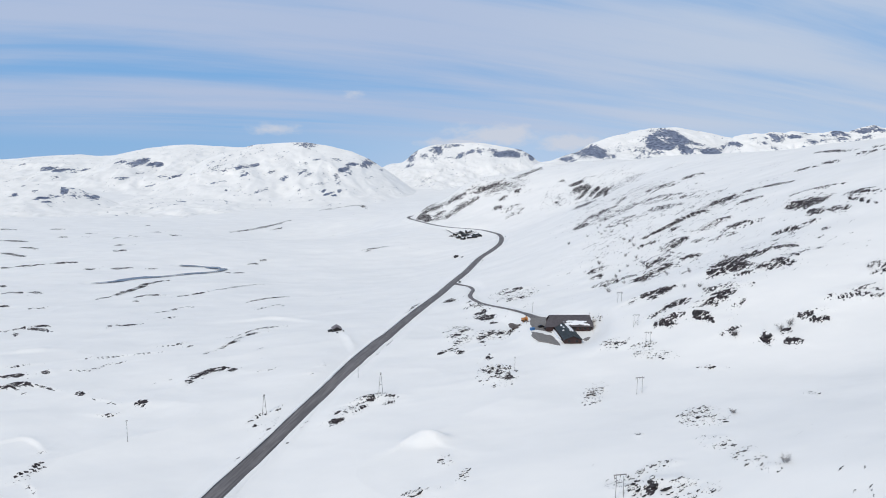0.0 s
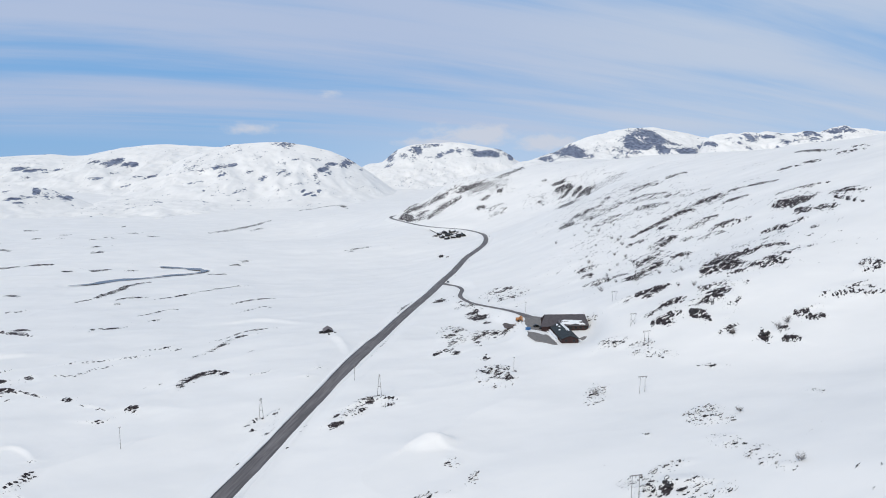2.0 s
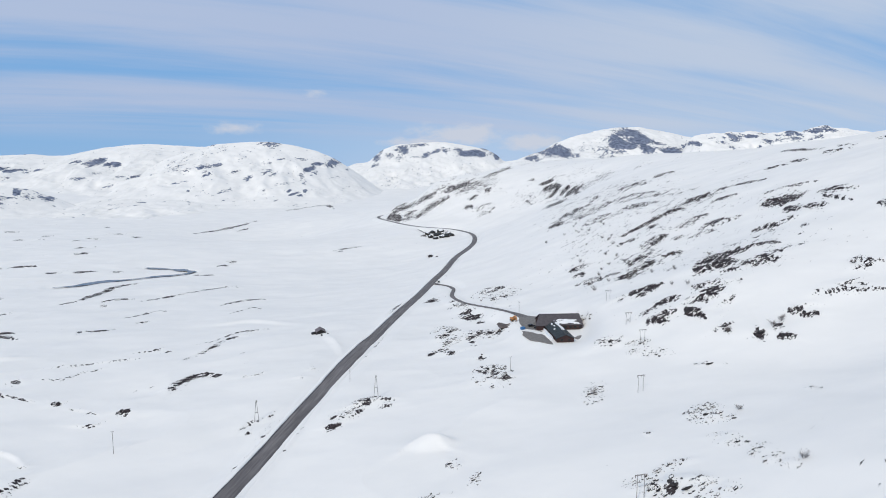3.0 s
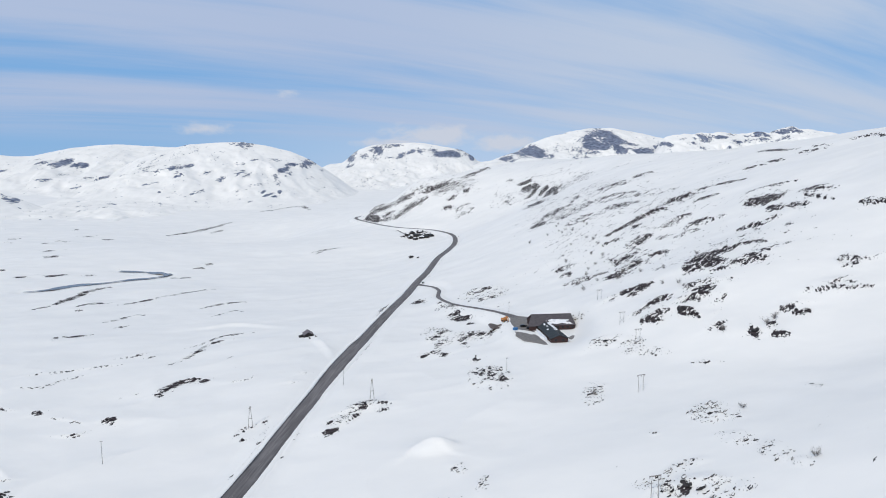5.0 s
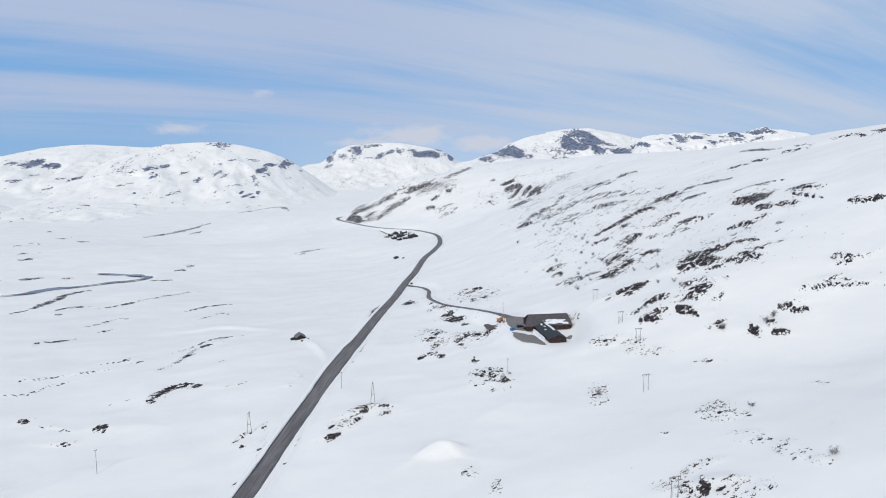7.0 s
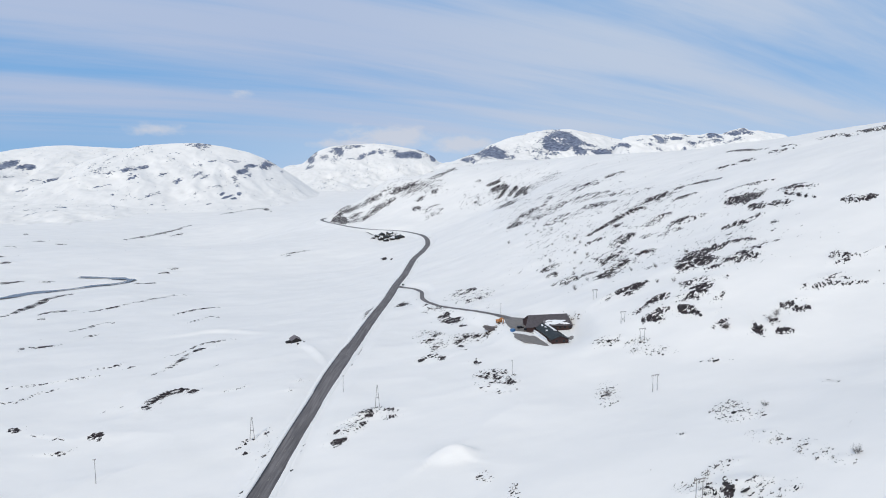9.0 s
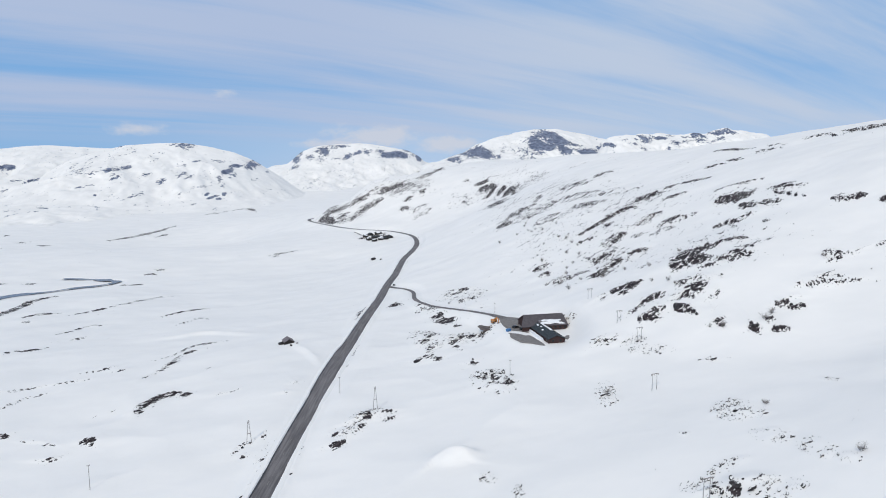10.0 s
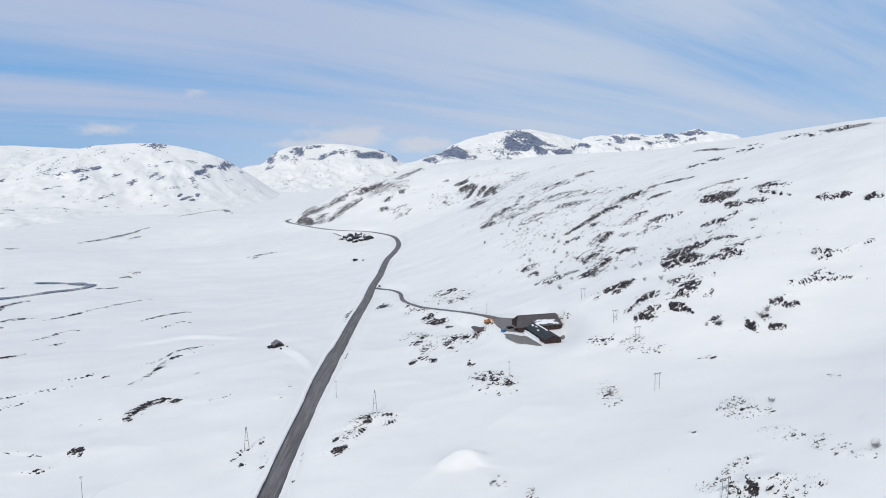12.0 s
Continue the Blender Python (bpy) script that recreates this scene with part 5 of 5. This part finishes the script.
def excavator(m):
    top = thing("excavator", "orange tracked excavator standing on a gravel heap", "excavator", m)
    for y in (-1.0, 1.0):
        track = part("track", prism([(-1.6, 0.0), (1.6, 0.0), (1.9, 0.35), (1.6, 0.75), (-1.6, 0.75), (-1.9, 0.35)], 0.5), RUBBER, top, "", pose(0, y, 0))
        part("frame", box(-1.3, 1.3, -0.28, 0.28, 0.2, 0.55, 0.05), ORANGE, track)
    part("turntable", tube((0, 0, 0.7), (0, 0, 0.95), 0.7, None, 16), STEEL, top)
    part("body", prism([(-1.9, 0.95), (0.9, 0.95), (0.9, 1.5), (-0.3, 1.9), (-1.9, 1.9)], 2.3), ORANGE, top)
    cab = part("cab", prism([(-0.2, 0.95), (1.3, 0.95), (1.35, 1.7), (1.0, 2.7), (-0.2, 2.7)], 1.0), ORANGE, top, "", pose(0, 0.6, 0))
    part("pane", box(0.15, 0.95, -0.52, 0.52, 1.7, 2.5), GLASS, cab)
    boom = part("boom", prism([(0.8, 1.2), (1.1, 1.2), (2.7, 3.4), (4.6, 3.0), (4.6, 3.3), (2.6, 3.9)], 0.4), ORANGE, top, "", pose(0, -0.4, 0))
    part("ram", tube((1.4, -0.0, 1.5), (2.8, 0.0, 3.3), 0.09), STEEL, boom)
    part("stick", prism([(4.4, 3.3), (4.75, 3.3), (4.9, 1.2), (4.6, 1.2)], 0.3), ORANGE, top, "", pose(0, -0.4, 0))
    part("bucket", prism([(4.4, 1.3), (5.1, 1.3), (5.0, 0.6), (4.2, 0.5), (3.9, 0.9)], 1.0), STEEL, top, "", pose(0, -0.4, 0))
    return top


excavator(pose(55.5, 409.0, height(55.5, 409.0), 0, 0, -70) @ Matrix.Scale(1.15, 4))
heap = part("gravel_heap", slab_patch(0, 0, 4.2, 8.5, 41, 0.9), EARTH)
heap.matrix_basis = on_ground(50.0, 403.0, 10, 0.2)
tagged(heap, "low heap of brown gravel and earth under the digger", "heap")
box_unit = thing("container", "small blue steel container beside the yard", "container", on_ground(56.9, 382.0, 30, 0.1) @ Matrix.Scale(0.7, 4))
part("shell", box(-1.9, 1.9, -1.2, 1.2, 0.1, 2.4, 0.04), BLUE, box_unit)
for k in range(13):
    for y in (-1.24, 1.24):
        part("rib", box(-1.8 + 0.3 * k - 0.06, -1.8 + 0.3 * k + 0.06, y - 0.04, y + 0.04, 0.2, 2.3), BLUE, box_unit)
part("door_bar", tube((1.94, 0.2, 0.3), (1.94, 0.2, 2.2), 0.03), STEEL, box_unit)

# the lone hut by the road and the farm at the bend
hut = house("hut", "small tarred hut with weathered grey roof", on_ground(-77.0, 456.0, 14, 1.1), 8.0, 6.6, 2.7, 2.0, TARRED, ROOF_GREY, windows=0, over=0.3, category="hut")
lean_to = part("lean_to", prism([(-1.6, -0.8), (1.6, -0.8), (1.6, 1.9), (-1.6, 1.3)], 4.5), TARRED, hut, "", pose(-4.7, 0.5, 0))
part("snow_bank", slab_patch(0.5, -6.2, 4.0, 1.6, 34, 1.5), SNOW, hut, "snow drifted against the wall")
FARM = ((36, 1237, 12, 10, 7), (49, 1248, 100, 11, 7), (61, 1239, 20, 9, 6), (70, 1250, 80, 9, 6), (42, 1266, 15, 9, 6), (56, 1226, 85, 8, 6), (31, 1253, 70, 7, 5), (66, 1227, 30, 7, 5),
        (57, 1268, 95, 10, 6), (44, 1220, 40, 7, 5), (76, 1236, 10, 7, 6))
for k, (x, y, turn, length, width) in enumerate(FARM):
    cabin = house("cabin", "dark timber cabin with snow on its roof", on_ground(x - 3, y - 38 + 0.5 * (y - 1240), turn, 0.2), 1.25 * length, 1.25 * width, 2.9, 2.2, WALL_DARK, ROOF_DARK, "cabins at the bend", windows=2, over=0.4, category="cabin", door=True)
    for sign in ((-1,), (1,), (-1,))[k % 3]:
        roof_snow(cabin, 1.25 * width, 2.9, 2.2, sign, ((width * 0.37, 0.0, width * 0.28, length * 0.52, k + 20 + sign),), "thick snow on the roof")


# ---- the power lines ----
def h_frame(label, m, tall=8.6, arm=5.0, gap=2.5, braced=False):
    top = thing("power_pylon", label, "pylon", m, "H-frame power line")
    for x in (-gap / 2, gap / 2):
        part("pole", tube((x * 1.1, 0, -1.0), (x, 0, tall), 0.11, 0.07, 8), WOOD, top)
    part("crossarm", box(-arm / 2, arm / 2, -0.1, 0.1, tall - 0.45, tall - 0.22), WOOD, top)
    if braced:
        for s in (-1, 1):
            part("brace", tube((-s * gap / 2, 0.0, 1.0), (s * gap / 2, 0.0, 3.6), 0.07, None, 6), WOOD, top)
    for x in (-arm / 2 + 0.2, 0.0, arm / 2 - 0.2):
        part("insulator", tube((x, 0, tall - 0.45), (x, 0, tall - 1.15), 0.11, 0.07, 8), CERAMIC, top)
    return top


LINE_TURN = 12.0
for x, y, tall, braced in ((52.9, 175.3, 7.9, False), (86.2, 263.3, 7.6, False), (106.0, 314.0, 7.4, False), (107.8, 340.5, 6.8, True), (113.0, 391.5, 6.4, False)):
    h_frame("weathered wooden H-frame power pylon standing in the snow", on_ground(x, y, LINE_TURN), tall, 4.1, 2.3, braced)


def a_frame(m, tall=11.0):
    top = thing("power_pole", "wooden A-frame power pole on a rocky knoll", "pylon", m, "A-frame power line")
    for x in (-1.1, 1.1):
        part("leg", tube((x, 0, -0.8), (x * 0.12, 0, tall), 0.13, 0.09, 8), WOOD, top)
    part("tie", box(-0.75, 0.75, -0.08, 0.08, tall * 0.42, tall * 0.42 + 0.2), WOOD, top)
    part("crossarm", box(-1.1, 1.1, -0.09, 0.09, tall - 1.0, tall - 0.78), WOOD, top, "", pose(0, 0, 0, 0, 0, 70))
    for x in (-1.0, 1.0):
        part("insulator", tube((x, 0, tall - 0.78), (x, 0, tall - 0.35), 0.09, 0.06, 8), CERAMIC, top, "", pose(0, 0, 0, 0, 0, 70))
    return top


a_frame(on_ground(-30.0, 306.5, 8), 10.8)
a_frame(on_ground(-85.5, 295.0, 8), 10.4)


def single_pole(m, tall):
    top = thing("utility_pole", "slim wooden utility pole standing in snow", "pole", m, "single poles")
    part("pole", tube((0, 0, -0.8), (0, 0, tall), 0.12, 0.08, 8), WOOD, top)
    part("crossarm", box(-0.55, 0.55, -0.06, 0.06, tall - 0.35, tall - 0.2), WOOD, top)
    for x in (-0.45, 0.45):
        part("insulator", tube((x, 0, tall - 0.2), (x, 0, tall + 0.1), 0.07, 0.05, 8), CERAMIC, top)
    return top


for x, y, tall in ((-142.8, 275.7, 10.2), (-45.5, 338.0, 8.8), (38.8, 319.0, 7.0), (66.2, 446.0, 7.5)):
    single_pole(on_ground(x, y, 20), tall)

# ---- worn centre line of the road ----
road_ob = bpy.data.objects["road"]
dash_mesh = mesh_of("dash", [(-0.07, -1.5, 0.0), (0.07, -1.5, 0.0), (0.07, 1.5, 0.0), (-0.07, 1.5, 0.0)], [(0, 1, 2, 3)], PAINT)
step = np.gradient(ROAD_3D, axis=0)
for k in range(4, 220, 4):
    dash = new("dash", dash_mesh)
    dash.parent = road_ob
    x, y, z = ROAD_3D[k]
    dash.matrix_basis = pose(x, y, z + 0.095, math.degrees(math.atan2(step[k, 2], math.hypot(step[k, 0], step[k, 1]))), 0, math.degrees(math.atan2(-step[k, 0], step[k, 1])))

# ---- dark edge of the road ----
EDGE_DARK = plain("dark_edge_asphalt", (0.022, 0.021, 0.024), (0.050, 0.047, 0.052), 0.3, 0.5)


def dark_edge(line, level):
    """The strip beside the bank where the asphalt is darker."""
    along = np.gradient(line, axis=0)
    along /= np.hypot(*along.T)[:, None]
    left = np.stack([-along[:, 1], along[:, 0]], 1)
    bulge = 1.4 * ease(line[:, 1], 330, 375) * (1 - ease(line[:, 1], 415, 445))
    inner = 3.30 + 0.22 * rough(line[:, 0], line[:, 1], 26, 3, 81) + bulge
    rows = [np.c_[line + left * (3.98 + bulge)[:, None], level + 0.02], np.c_[line + left * inner[:, None], level + 0.04]]
    ob = new("road_edge", mesh_of("road_edge", np.stack(rows, 1).reshape(-1, 3), grid_faces(len(line), 2), EDGE_DARK))
    return tagged(ob, "dark strip of asphalt along the road's edge", "road", kind="structure")


dark_edge(ROAD[:330], WAYS[0][1][:330])

# ---- banks of ploughed snow along the road ----
def plough_bank(side, tall, first, last, label):
    """Snow pushed up beside the road: a steep face toward the asphalt, a lumpy crest, and a slope that runs out into the field."""
    line, level = ROAD[first:last], WAYS[0][1][first:last]
    along = np.gradient(line, axis=0)
    along /= np.hypot(*along.T)[:, None]
    out = np.stack([along[:, 1], -along[:, 0]], 1) * side
    bulge = 1.5 * ease(line[:, 1], 330, 375) * (1 - ease(line[:, 1], 415, 445)) if side < 0 else 0.0
    lump = np.clip(0.75 + 0.35 * rough(line[:, 0], line[:, 1], 21, 3, 71 + side), 0.25, 1.3) * tall
    lump = lump * ease(np.arange(len(line)), 0, 4) * (1 - ease(np.arange(len(line)), len(line) - 5, len(line) - 1))
    waver = 0.25 * rough(line[:, 0], line[:, 1], 9, 2, 75 + side)
    rows = []
    for off, rise, sunk in ((0.0, 0.0, 0.3), (0.15, 0.1, 0.05), (0.45, 0.85, 0.0), (0.8, 1.0, 0.0), (1.5, 0.8, 0.05), (2.6, 0.3, 0.2), (3.4, 0.0, 0.6)):
        xy = line + out * (3.8 + off + bulge + waver)[:, None] if side < 0 else line + out * (3.8 + off + waver)[:, None]
        rows.append(np.c_[xy, level + rise * lump - sunk])
    verts = np.stack(rows, 1).reshape(-1, 3)
    faces = grid_faces(len(line), 7)
    return tagged(new("snow_bank", mesh_of("snow_bank", verts, faces if side > 0 else faces[:, ::-1], GROUND)), label, "snow bank", kind="structure")


plough_bank(-1, 0.6, 2, 330, "bank of ploughed snow along the road")
plough_bank(1, 0.35, 2, 172, "bank of ploughed snow along the road")
plough_bank(1, 0.35, 184, 330, "bank of ploughed snow along the road")

# ---- water ----
def water_strip(line, level, widths, label):
    along = np.gradient(line, axis=0)
    along /= np.hypot(*along.T)[:, None]
    side = np.stack([along[:, 1], -along[:, 0]], 1)
    half = np.interp(np.linspace(0, 1, len(line)), np.linspace(0, 1, len(widths)), widths) / 2
    half = half * (1 + 0.6 * rough(line[:, 0], line[:, 1], 18, 3, 9))
    z = level - 0.45
    verts = np.stack([np.c_[line - side * half[:, None], z], np.c_[line, z], np.c_[line + side * half[:, None], z]], 1).reshape(-1, 3)
    return tagged(new("river", mesh_of("river", verts, grid_faces(len(line), 3), WATER)), label, "river", kind="structure")


water_strip(RIVER, RIVER_Z, (2, 7, 14, 13, 5, 4, 11, 5, 18, 17, 6, 9, 7), "open dark stretch of river between snowy banks")


# ---- rocks ----
def rock_shapes(count, finer):
    """Angular stones: their corners and three-cornered faces."""
    made = []
    for k in range(count):
        rng = random.Random(100 + k)
        bm = bmesh.new()
        bmesh.ops.create_icosphere(bm, subdivisions=2 if finer else 1, radius=1.0)
        planes = [(Vector((rng.gauss(0, 1), rng.gauss(0, 1), rng.gauss(0, 0.6))).normalized(), rng.uniform(0.5, 0.85)) for _ in range(9)]
        for v in bm.verts:
            for n, d in planes:
                over = v.co.dot(n) - d
                if over > 0:
                    v.co -= n * over
            v.co *= 1 + rng.uniform(-0.07, 0.07)
        verts = np.array([v.co[:] for v in bm.verts])
        tris = np.array([[v.index for v in f.verts] for f in bm.faces])
        bm.free()
        made.append((verts, tris))
    return made


SMALL_ROCKS, BIG_ROCKS = rock_shapes(8, False), rock_shapes(6, True)
BOULDERS = {}
for mat in (ROCK, RUST_ROCK):
    BOULDERS[mat.name] = [mesh_of("boulder", v, f, mat, None, False) for v, f in BIG_ROCKS]


def stones(x, y, size, turn, rng, mat, label, singly):
    """An outcrop of stones, each lying along the strata: the large ones parts of their own, the small ones together."""
    gaps = nearest(ROAD, x, y, 12)[0]
    x, y, size = (q[gaps > 7] for q in (x, y, size))
    if len(x) < 3:
        return None
    z = land(x, y)[0]
    px, py = float(x.mean()), float(y.mean())
    top = thing("rock_outcrop", label, "rocks", pose(px, py, height(px, py)), "rock outcrops")
    pz = top.matrix_basis.translation.z
    verts, faces, total = [], [], 0
    for rank, k in enumerate(np.argsort(-size)):
        turn_k = turn + rng.normal(0, 0.3)
        tip = rng.normal(0, 0.14)
        flat = np.array([rng.uniform(1.0, 2.6), rng.uniform(0.5, 0.95), rng.uniform(0.4, 0.8)]) * size[k]
        where = (x[k] - px, y[k] - py, z[k] - pz + 0.08 * flat[2])
        if rank < singly and size[k] > 0.35:
            ob = new("boulder" if size[k] > 1.0 else "stone", BOULDERS[mat.name][int(rng.integers(6))])
            ob.parent = top
            ob.matrix_basis = Matrix.LocRotScale(where, Euler((tip, 0, turn_k)), Vector(flat))
            continue
        rv, rf = SMALL_ROCKS[int(rng.integers(8))]
        p = rv * flat
        ck, sk = math.cos(turn_k), math.sin(turn_k)
        verts.append(np.stack([p[:, 0] * ck - p[:, 1] * sk, p[:, 0] * sk + p[:, 1] * ck, p[:, 2]], 1) + where)
        faces.append(rf + total)
        total += len(p)
    if verts:
        rest = new("scree", mesh_of("scree", np.vstack(verts), np.vstack(faces), mat, None, False))
        rest.parent = top
        tagged(rest, kind="stuff")
    return top


def outcrop(px, py, a, b, turn, dens, seed, mat, label, crowd=0.15, most=420, singly=40):
    """Stones over an oval: crowded round its middle where it is bare, evenly strewn where it is not."""
    rng = np.random.default_rng(seed)
    even = dens < 0.5
    if even:
        crowd, singly = 1.25, 45
    count = int(min(most, a * b * 3.14 * crowd * dens * 2 + 6))
    if even:
        ang, rad = rng.uniform(0, 2 * np.pi, count * 3), 1.15 * np.sqrt(rng.uniform(0, 1, count * 3))
        u, v = rad * np.cos(ang), rad * np.sin(ang)
    else:
        u, v = rng.normal(0, 0.46, (2, count * 3))
        v = v - 0.55 * np.minimum(u * u, 2.5) + 0.15
    c, s = math.cos(radians(turn)), math.sin(radians(turn))
    x, y = px + u * a * c - v * b * s, py + u * a * s + v * b * c
    keep = (0.8 if even else 1.3) * broken(x, y, 4.5) + (0.0 if even else 1.5 * (dens - 0.45)) > rng.uniform(-0.5, 0.7, len(x))
    x, y, u, v = (q[keep][:count] for q in (x, y, u, v))
    inner = np.clip(1.25 - 0.6 * np.hypot(u, v), 0.35, 1.2)
    size = np.clip(np.exp(rng.normal(-0.95 if even else -0.85, 0.8 if even else 0.6, len(x))), 0.14, 2.4) * (0.6 + 0.9 * dens) * inner * (0.49 if even else 0.8)
    return stones(x, y, size, radians(32), rng, mat, label, singly)


def rim_stones(half, dens, line, seed, mat, label):
    """Stones along a broken rim of rock, thinning out down the slope."""
    rng = np.random.default_rng(seed)
    length = float(np.hypot(*np.diff(line, axis=0).T).sum())
    near_by = math.hypot(*line.mean(0)) < 450
    count = int((3 if near_by else 1) * min(200, length * half * 0.2 * (dens - 0.2) * (2 if dens > 0.57 else 3.0) + 5))
    k = rng.integers(0, len(line), count)
    way = line[np.minimum(k + 1, len(line) - 1)] - line[np.maximum(k - 1, 0)]
    way /= np.hypot(*way.T)[:, None]
    far = np.stack([-way[:, 1], way[:, 0]], 1)
    far *= np.sign((far * line[k]).sum(1))[:, None]
    off = half * rng.normal(-0.25, 0.75, count)
    spray = rng.uniform(0, 1, count) < 0.25
    off = np.where(spray, off * 2.6, off)
    p = line[k] + far * off[:, None] + way * rng.normal(0, 2.0, count)[:, None]
    size = np.clip(np.exp(rng.normal(-1.1, 0.55, count)), 0.14, 1.5) * (0.5 + dens) * np.where(spray, 0.6, 1.0) * min(1.0, 0.5 + 0.14 * half) * (0.45 if near_by else 0.9)
    lie = line[-1] - line[0]
    return stones(p[:, 0], p[:, 1], size, math.atan2(lie[1], lie[0]), rng, mat, label, 30)


for k, (px, py, a, b, turn, dens) in enumerate(PATCHES):
    away = math.hypot(px, py)
    if away > (1000 if dens > 0.6 else 700) or (px < -200 and away > 520) or dens < 0.4 or k < len(STREAK_FIELDS):
        continue
    words = "scattered dark stones and heath poking through snow" if dens < 0.45 else "dark rock outcrop with snow between the stones"
    outcrop(px, py, a, b, turn, dens, 500 + k, ROCK, words)
for k, (half, dens, line, reach) in enumerate(RIMS):
    mx, my = line.mean(0)
    away = math.hypot(mx, my)
    if dens < 0.3 or away > 760 or (mx < -60 and away > 560):
        continue
    rusty = mx > 150 and my > 440 and half > 4.0
    rim_stones(half, dens, line, 1500 + k, RUST_ROCK if rusty else ROCK, "rust-brown rock ledge breaking through the snow" if rusty else "long ledge of dark rock breaking through the snow")


outcrop(97.0, 388.0, 3.5, 7.0, 20, 0.6, 901, RUST_ROCK, "brown stones and earth bared beside the annex", 0.6)
outcrop(82.0, 405.0, 13.0, 2.0, 2, 0.55, 902, ROCK, "row of stones on the bank behind the annex")
outcrop(50.0, 402.0, 6.0, 8.0, 80, 0.58, 903, RUST_ROCK, "heap of rusty rubble under the excavator", 0.35)

# single large boulders among the outcrops: x, y, half size, height against width
BOULDER_SPOTS = [(138.1, 331.7, 2.9), (155.0, 291.9, 2.4), (123.9, 329.5, 1.2), (131.2, 378.8, 1.2), (181.3, 384.7, 1.3), (184.8, 480.8, 1.2), (24.3, 983.9, 4.0), (32.2, 953.3, 2.5), (-33.4, 301.2, 0.9), (-146.2, 359.6, 1.0), (-139.9, 374.3, 0.9), (63.1, 176.7, 1.1), (31.1, 325.3, 1.0), (181.3, 299.7, 1.2), (-78.5, 450.8, 1.2), (-70.5, 447.3, 0.9), (-74.5, 444.0, 1.0), (27.8, 324.5, 0.9), (31.8, 329.0, 0.9), (37.1, 325.0, 0.8), (35.0, 308.3, 0.6), (28.3, 355.1, 0.8), (33.4, 467.9, 0.8), (37.8, 464.5, 0.9), (31.8, 483.8, 0.7), (139.6, 324.1, 1.2), (140.8, 318.7, 1.1), (153.4, 343.2, 1.0), (162.0, 284.5, 1.1), (143.4, 304.7, 0.7), (-85.0, 295.1, 0.6), (-88.0, 292.1, 0.8)]
for k, (x, y, r) in enumerate(BOULDER_SPOTS):
    ob = new("boulder", BOULDERS[ROCK.name][k % 6])
    ob.matrix_basis = Matrix.LocRotScale((x, y, height(x, y) + 0.1 * r), Euler((0.1, 0.05 * k, 0.55 + 0.3 * (k % 3))), Vector((1.35 * r, 0.9 * r, 0.8 * r)))
    tagged(ob, "large dark boulder half buried in snow", "boulder", "large boulders")

# ---- bare birch shrubs ----
def shrub_mesh(seed, tall):
    rng = random.Random(seed)
    bm = bmesh.new()

    def limb(p, way, length, r, depth):
        steps = 3
        for _ in range(steps):
            way = (way + Vector((rng.gauss(0, 0.14), rng.gauss(0, 0.14), rng.gauss(0.04, 0.08)))).normalized()
            q = p + way * length / steps
            add_tube(bm, p, q, r, r * 0.78, 3)
            p, r = q, r * 0.78
            if depth:
                for _ in range(4 if depth > 1 else 5):
                    out = (way + Vector((rng.gauss(0, 0.75), rng.gauss(0, 0.75), rng.gauss(0.0, 0.35)))).normalized()
                    limb(p, out, length * rng.uniform(0.35, 0.6), r * 0.6, depth - 1)

    for _ in range(7):
        a = rng.uniform(0, 6.28)
        limb(Vector((0.15 * math.cos(a), 0.15 * math.sin(a), -0.2)), Vector((0.42 * math.cos(a), 0.42 * math.sin(a), 1)).normalized(), tall * rng.uniform(0.6, 1.0), 0.04, 2)
    me = bpy.data.meshes.new("shrub")
    bm.to_mesh(me)
    bm.free()
    me.materials.append(BARK)
    return me


SHRUBS = [shrub_mesh(k, 1.9 + 0.3 * k) for k in range(4)]
SHRUB_SPOTS = [(106.9, 221.0), (98.1, 170.2), (162.7, 295.0), (168.8, 298.0), (230.4, 334.2), (164.4, 618.4), (183.7, 677.2), (168.6, 540.7), (157.3, 526.4), (151.2, 450.2), (148.9, 380.4), (154.6, 370.8), (187.2, 612.0), (139.6, 496.0), (142.5, 562.7), (129.8, 484.1), (152.7, 360.5), (188.9, 536.6), (143.8, 300.7), (67.8, 269.3), (46.9, 515.2)]
scatter = random.Random(77)
for k in range(26):
    y = scatter.uniform(400, 760)
    x = 95 + 0.13 * y + scatter.gauss(0, 26)
    if height(x, y) > 25:
        SHRUB_SPOTS.append((x, y))
for k, (x, y) in enumerate(SHRUB_SPOTS):
    ob = new("birch_shrub", SHRUBS[k % 4])
    grow = 1.0 if math.hypot(x, y) < 330 else 0.85 + 0.12 * (k % 5)
    ob.matrix_basis = Matrix.LocRotScale((x, y, height(x, y)), Euler((0, 0, 1.7 * k)), Vector((grow, grow, grow)))
    tagged(ob, "leafless grey birch shrub standing in snow", "shrub", "birch shrubs")
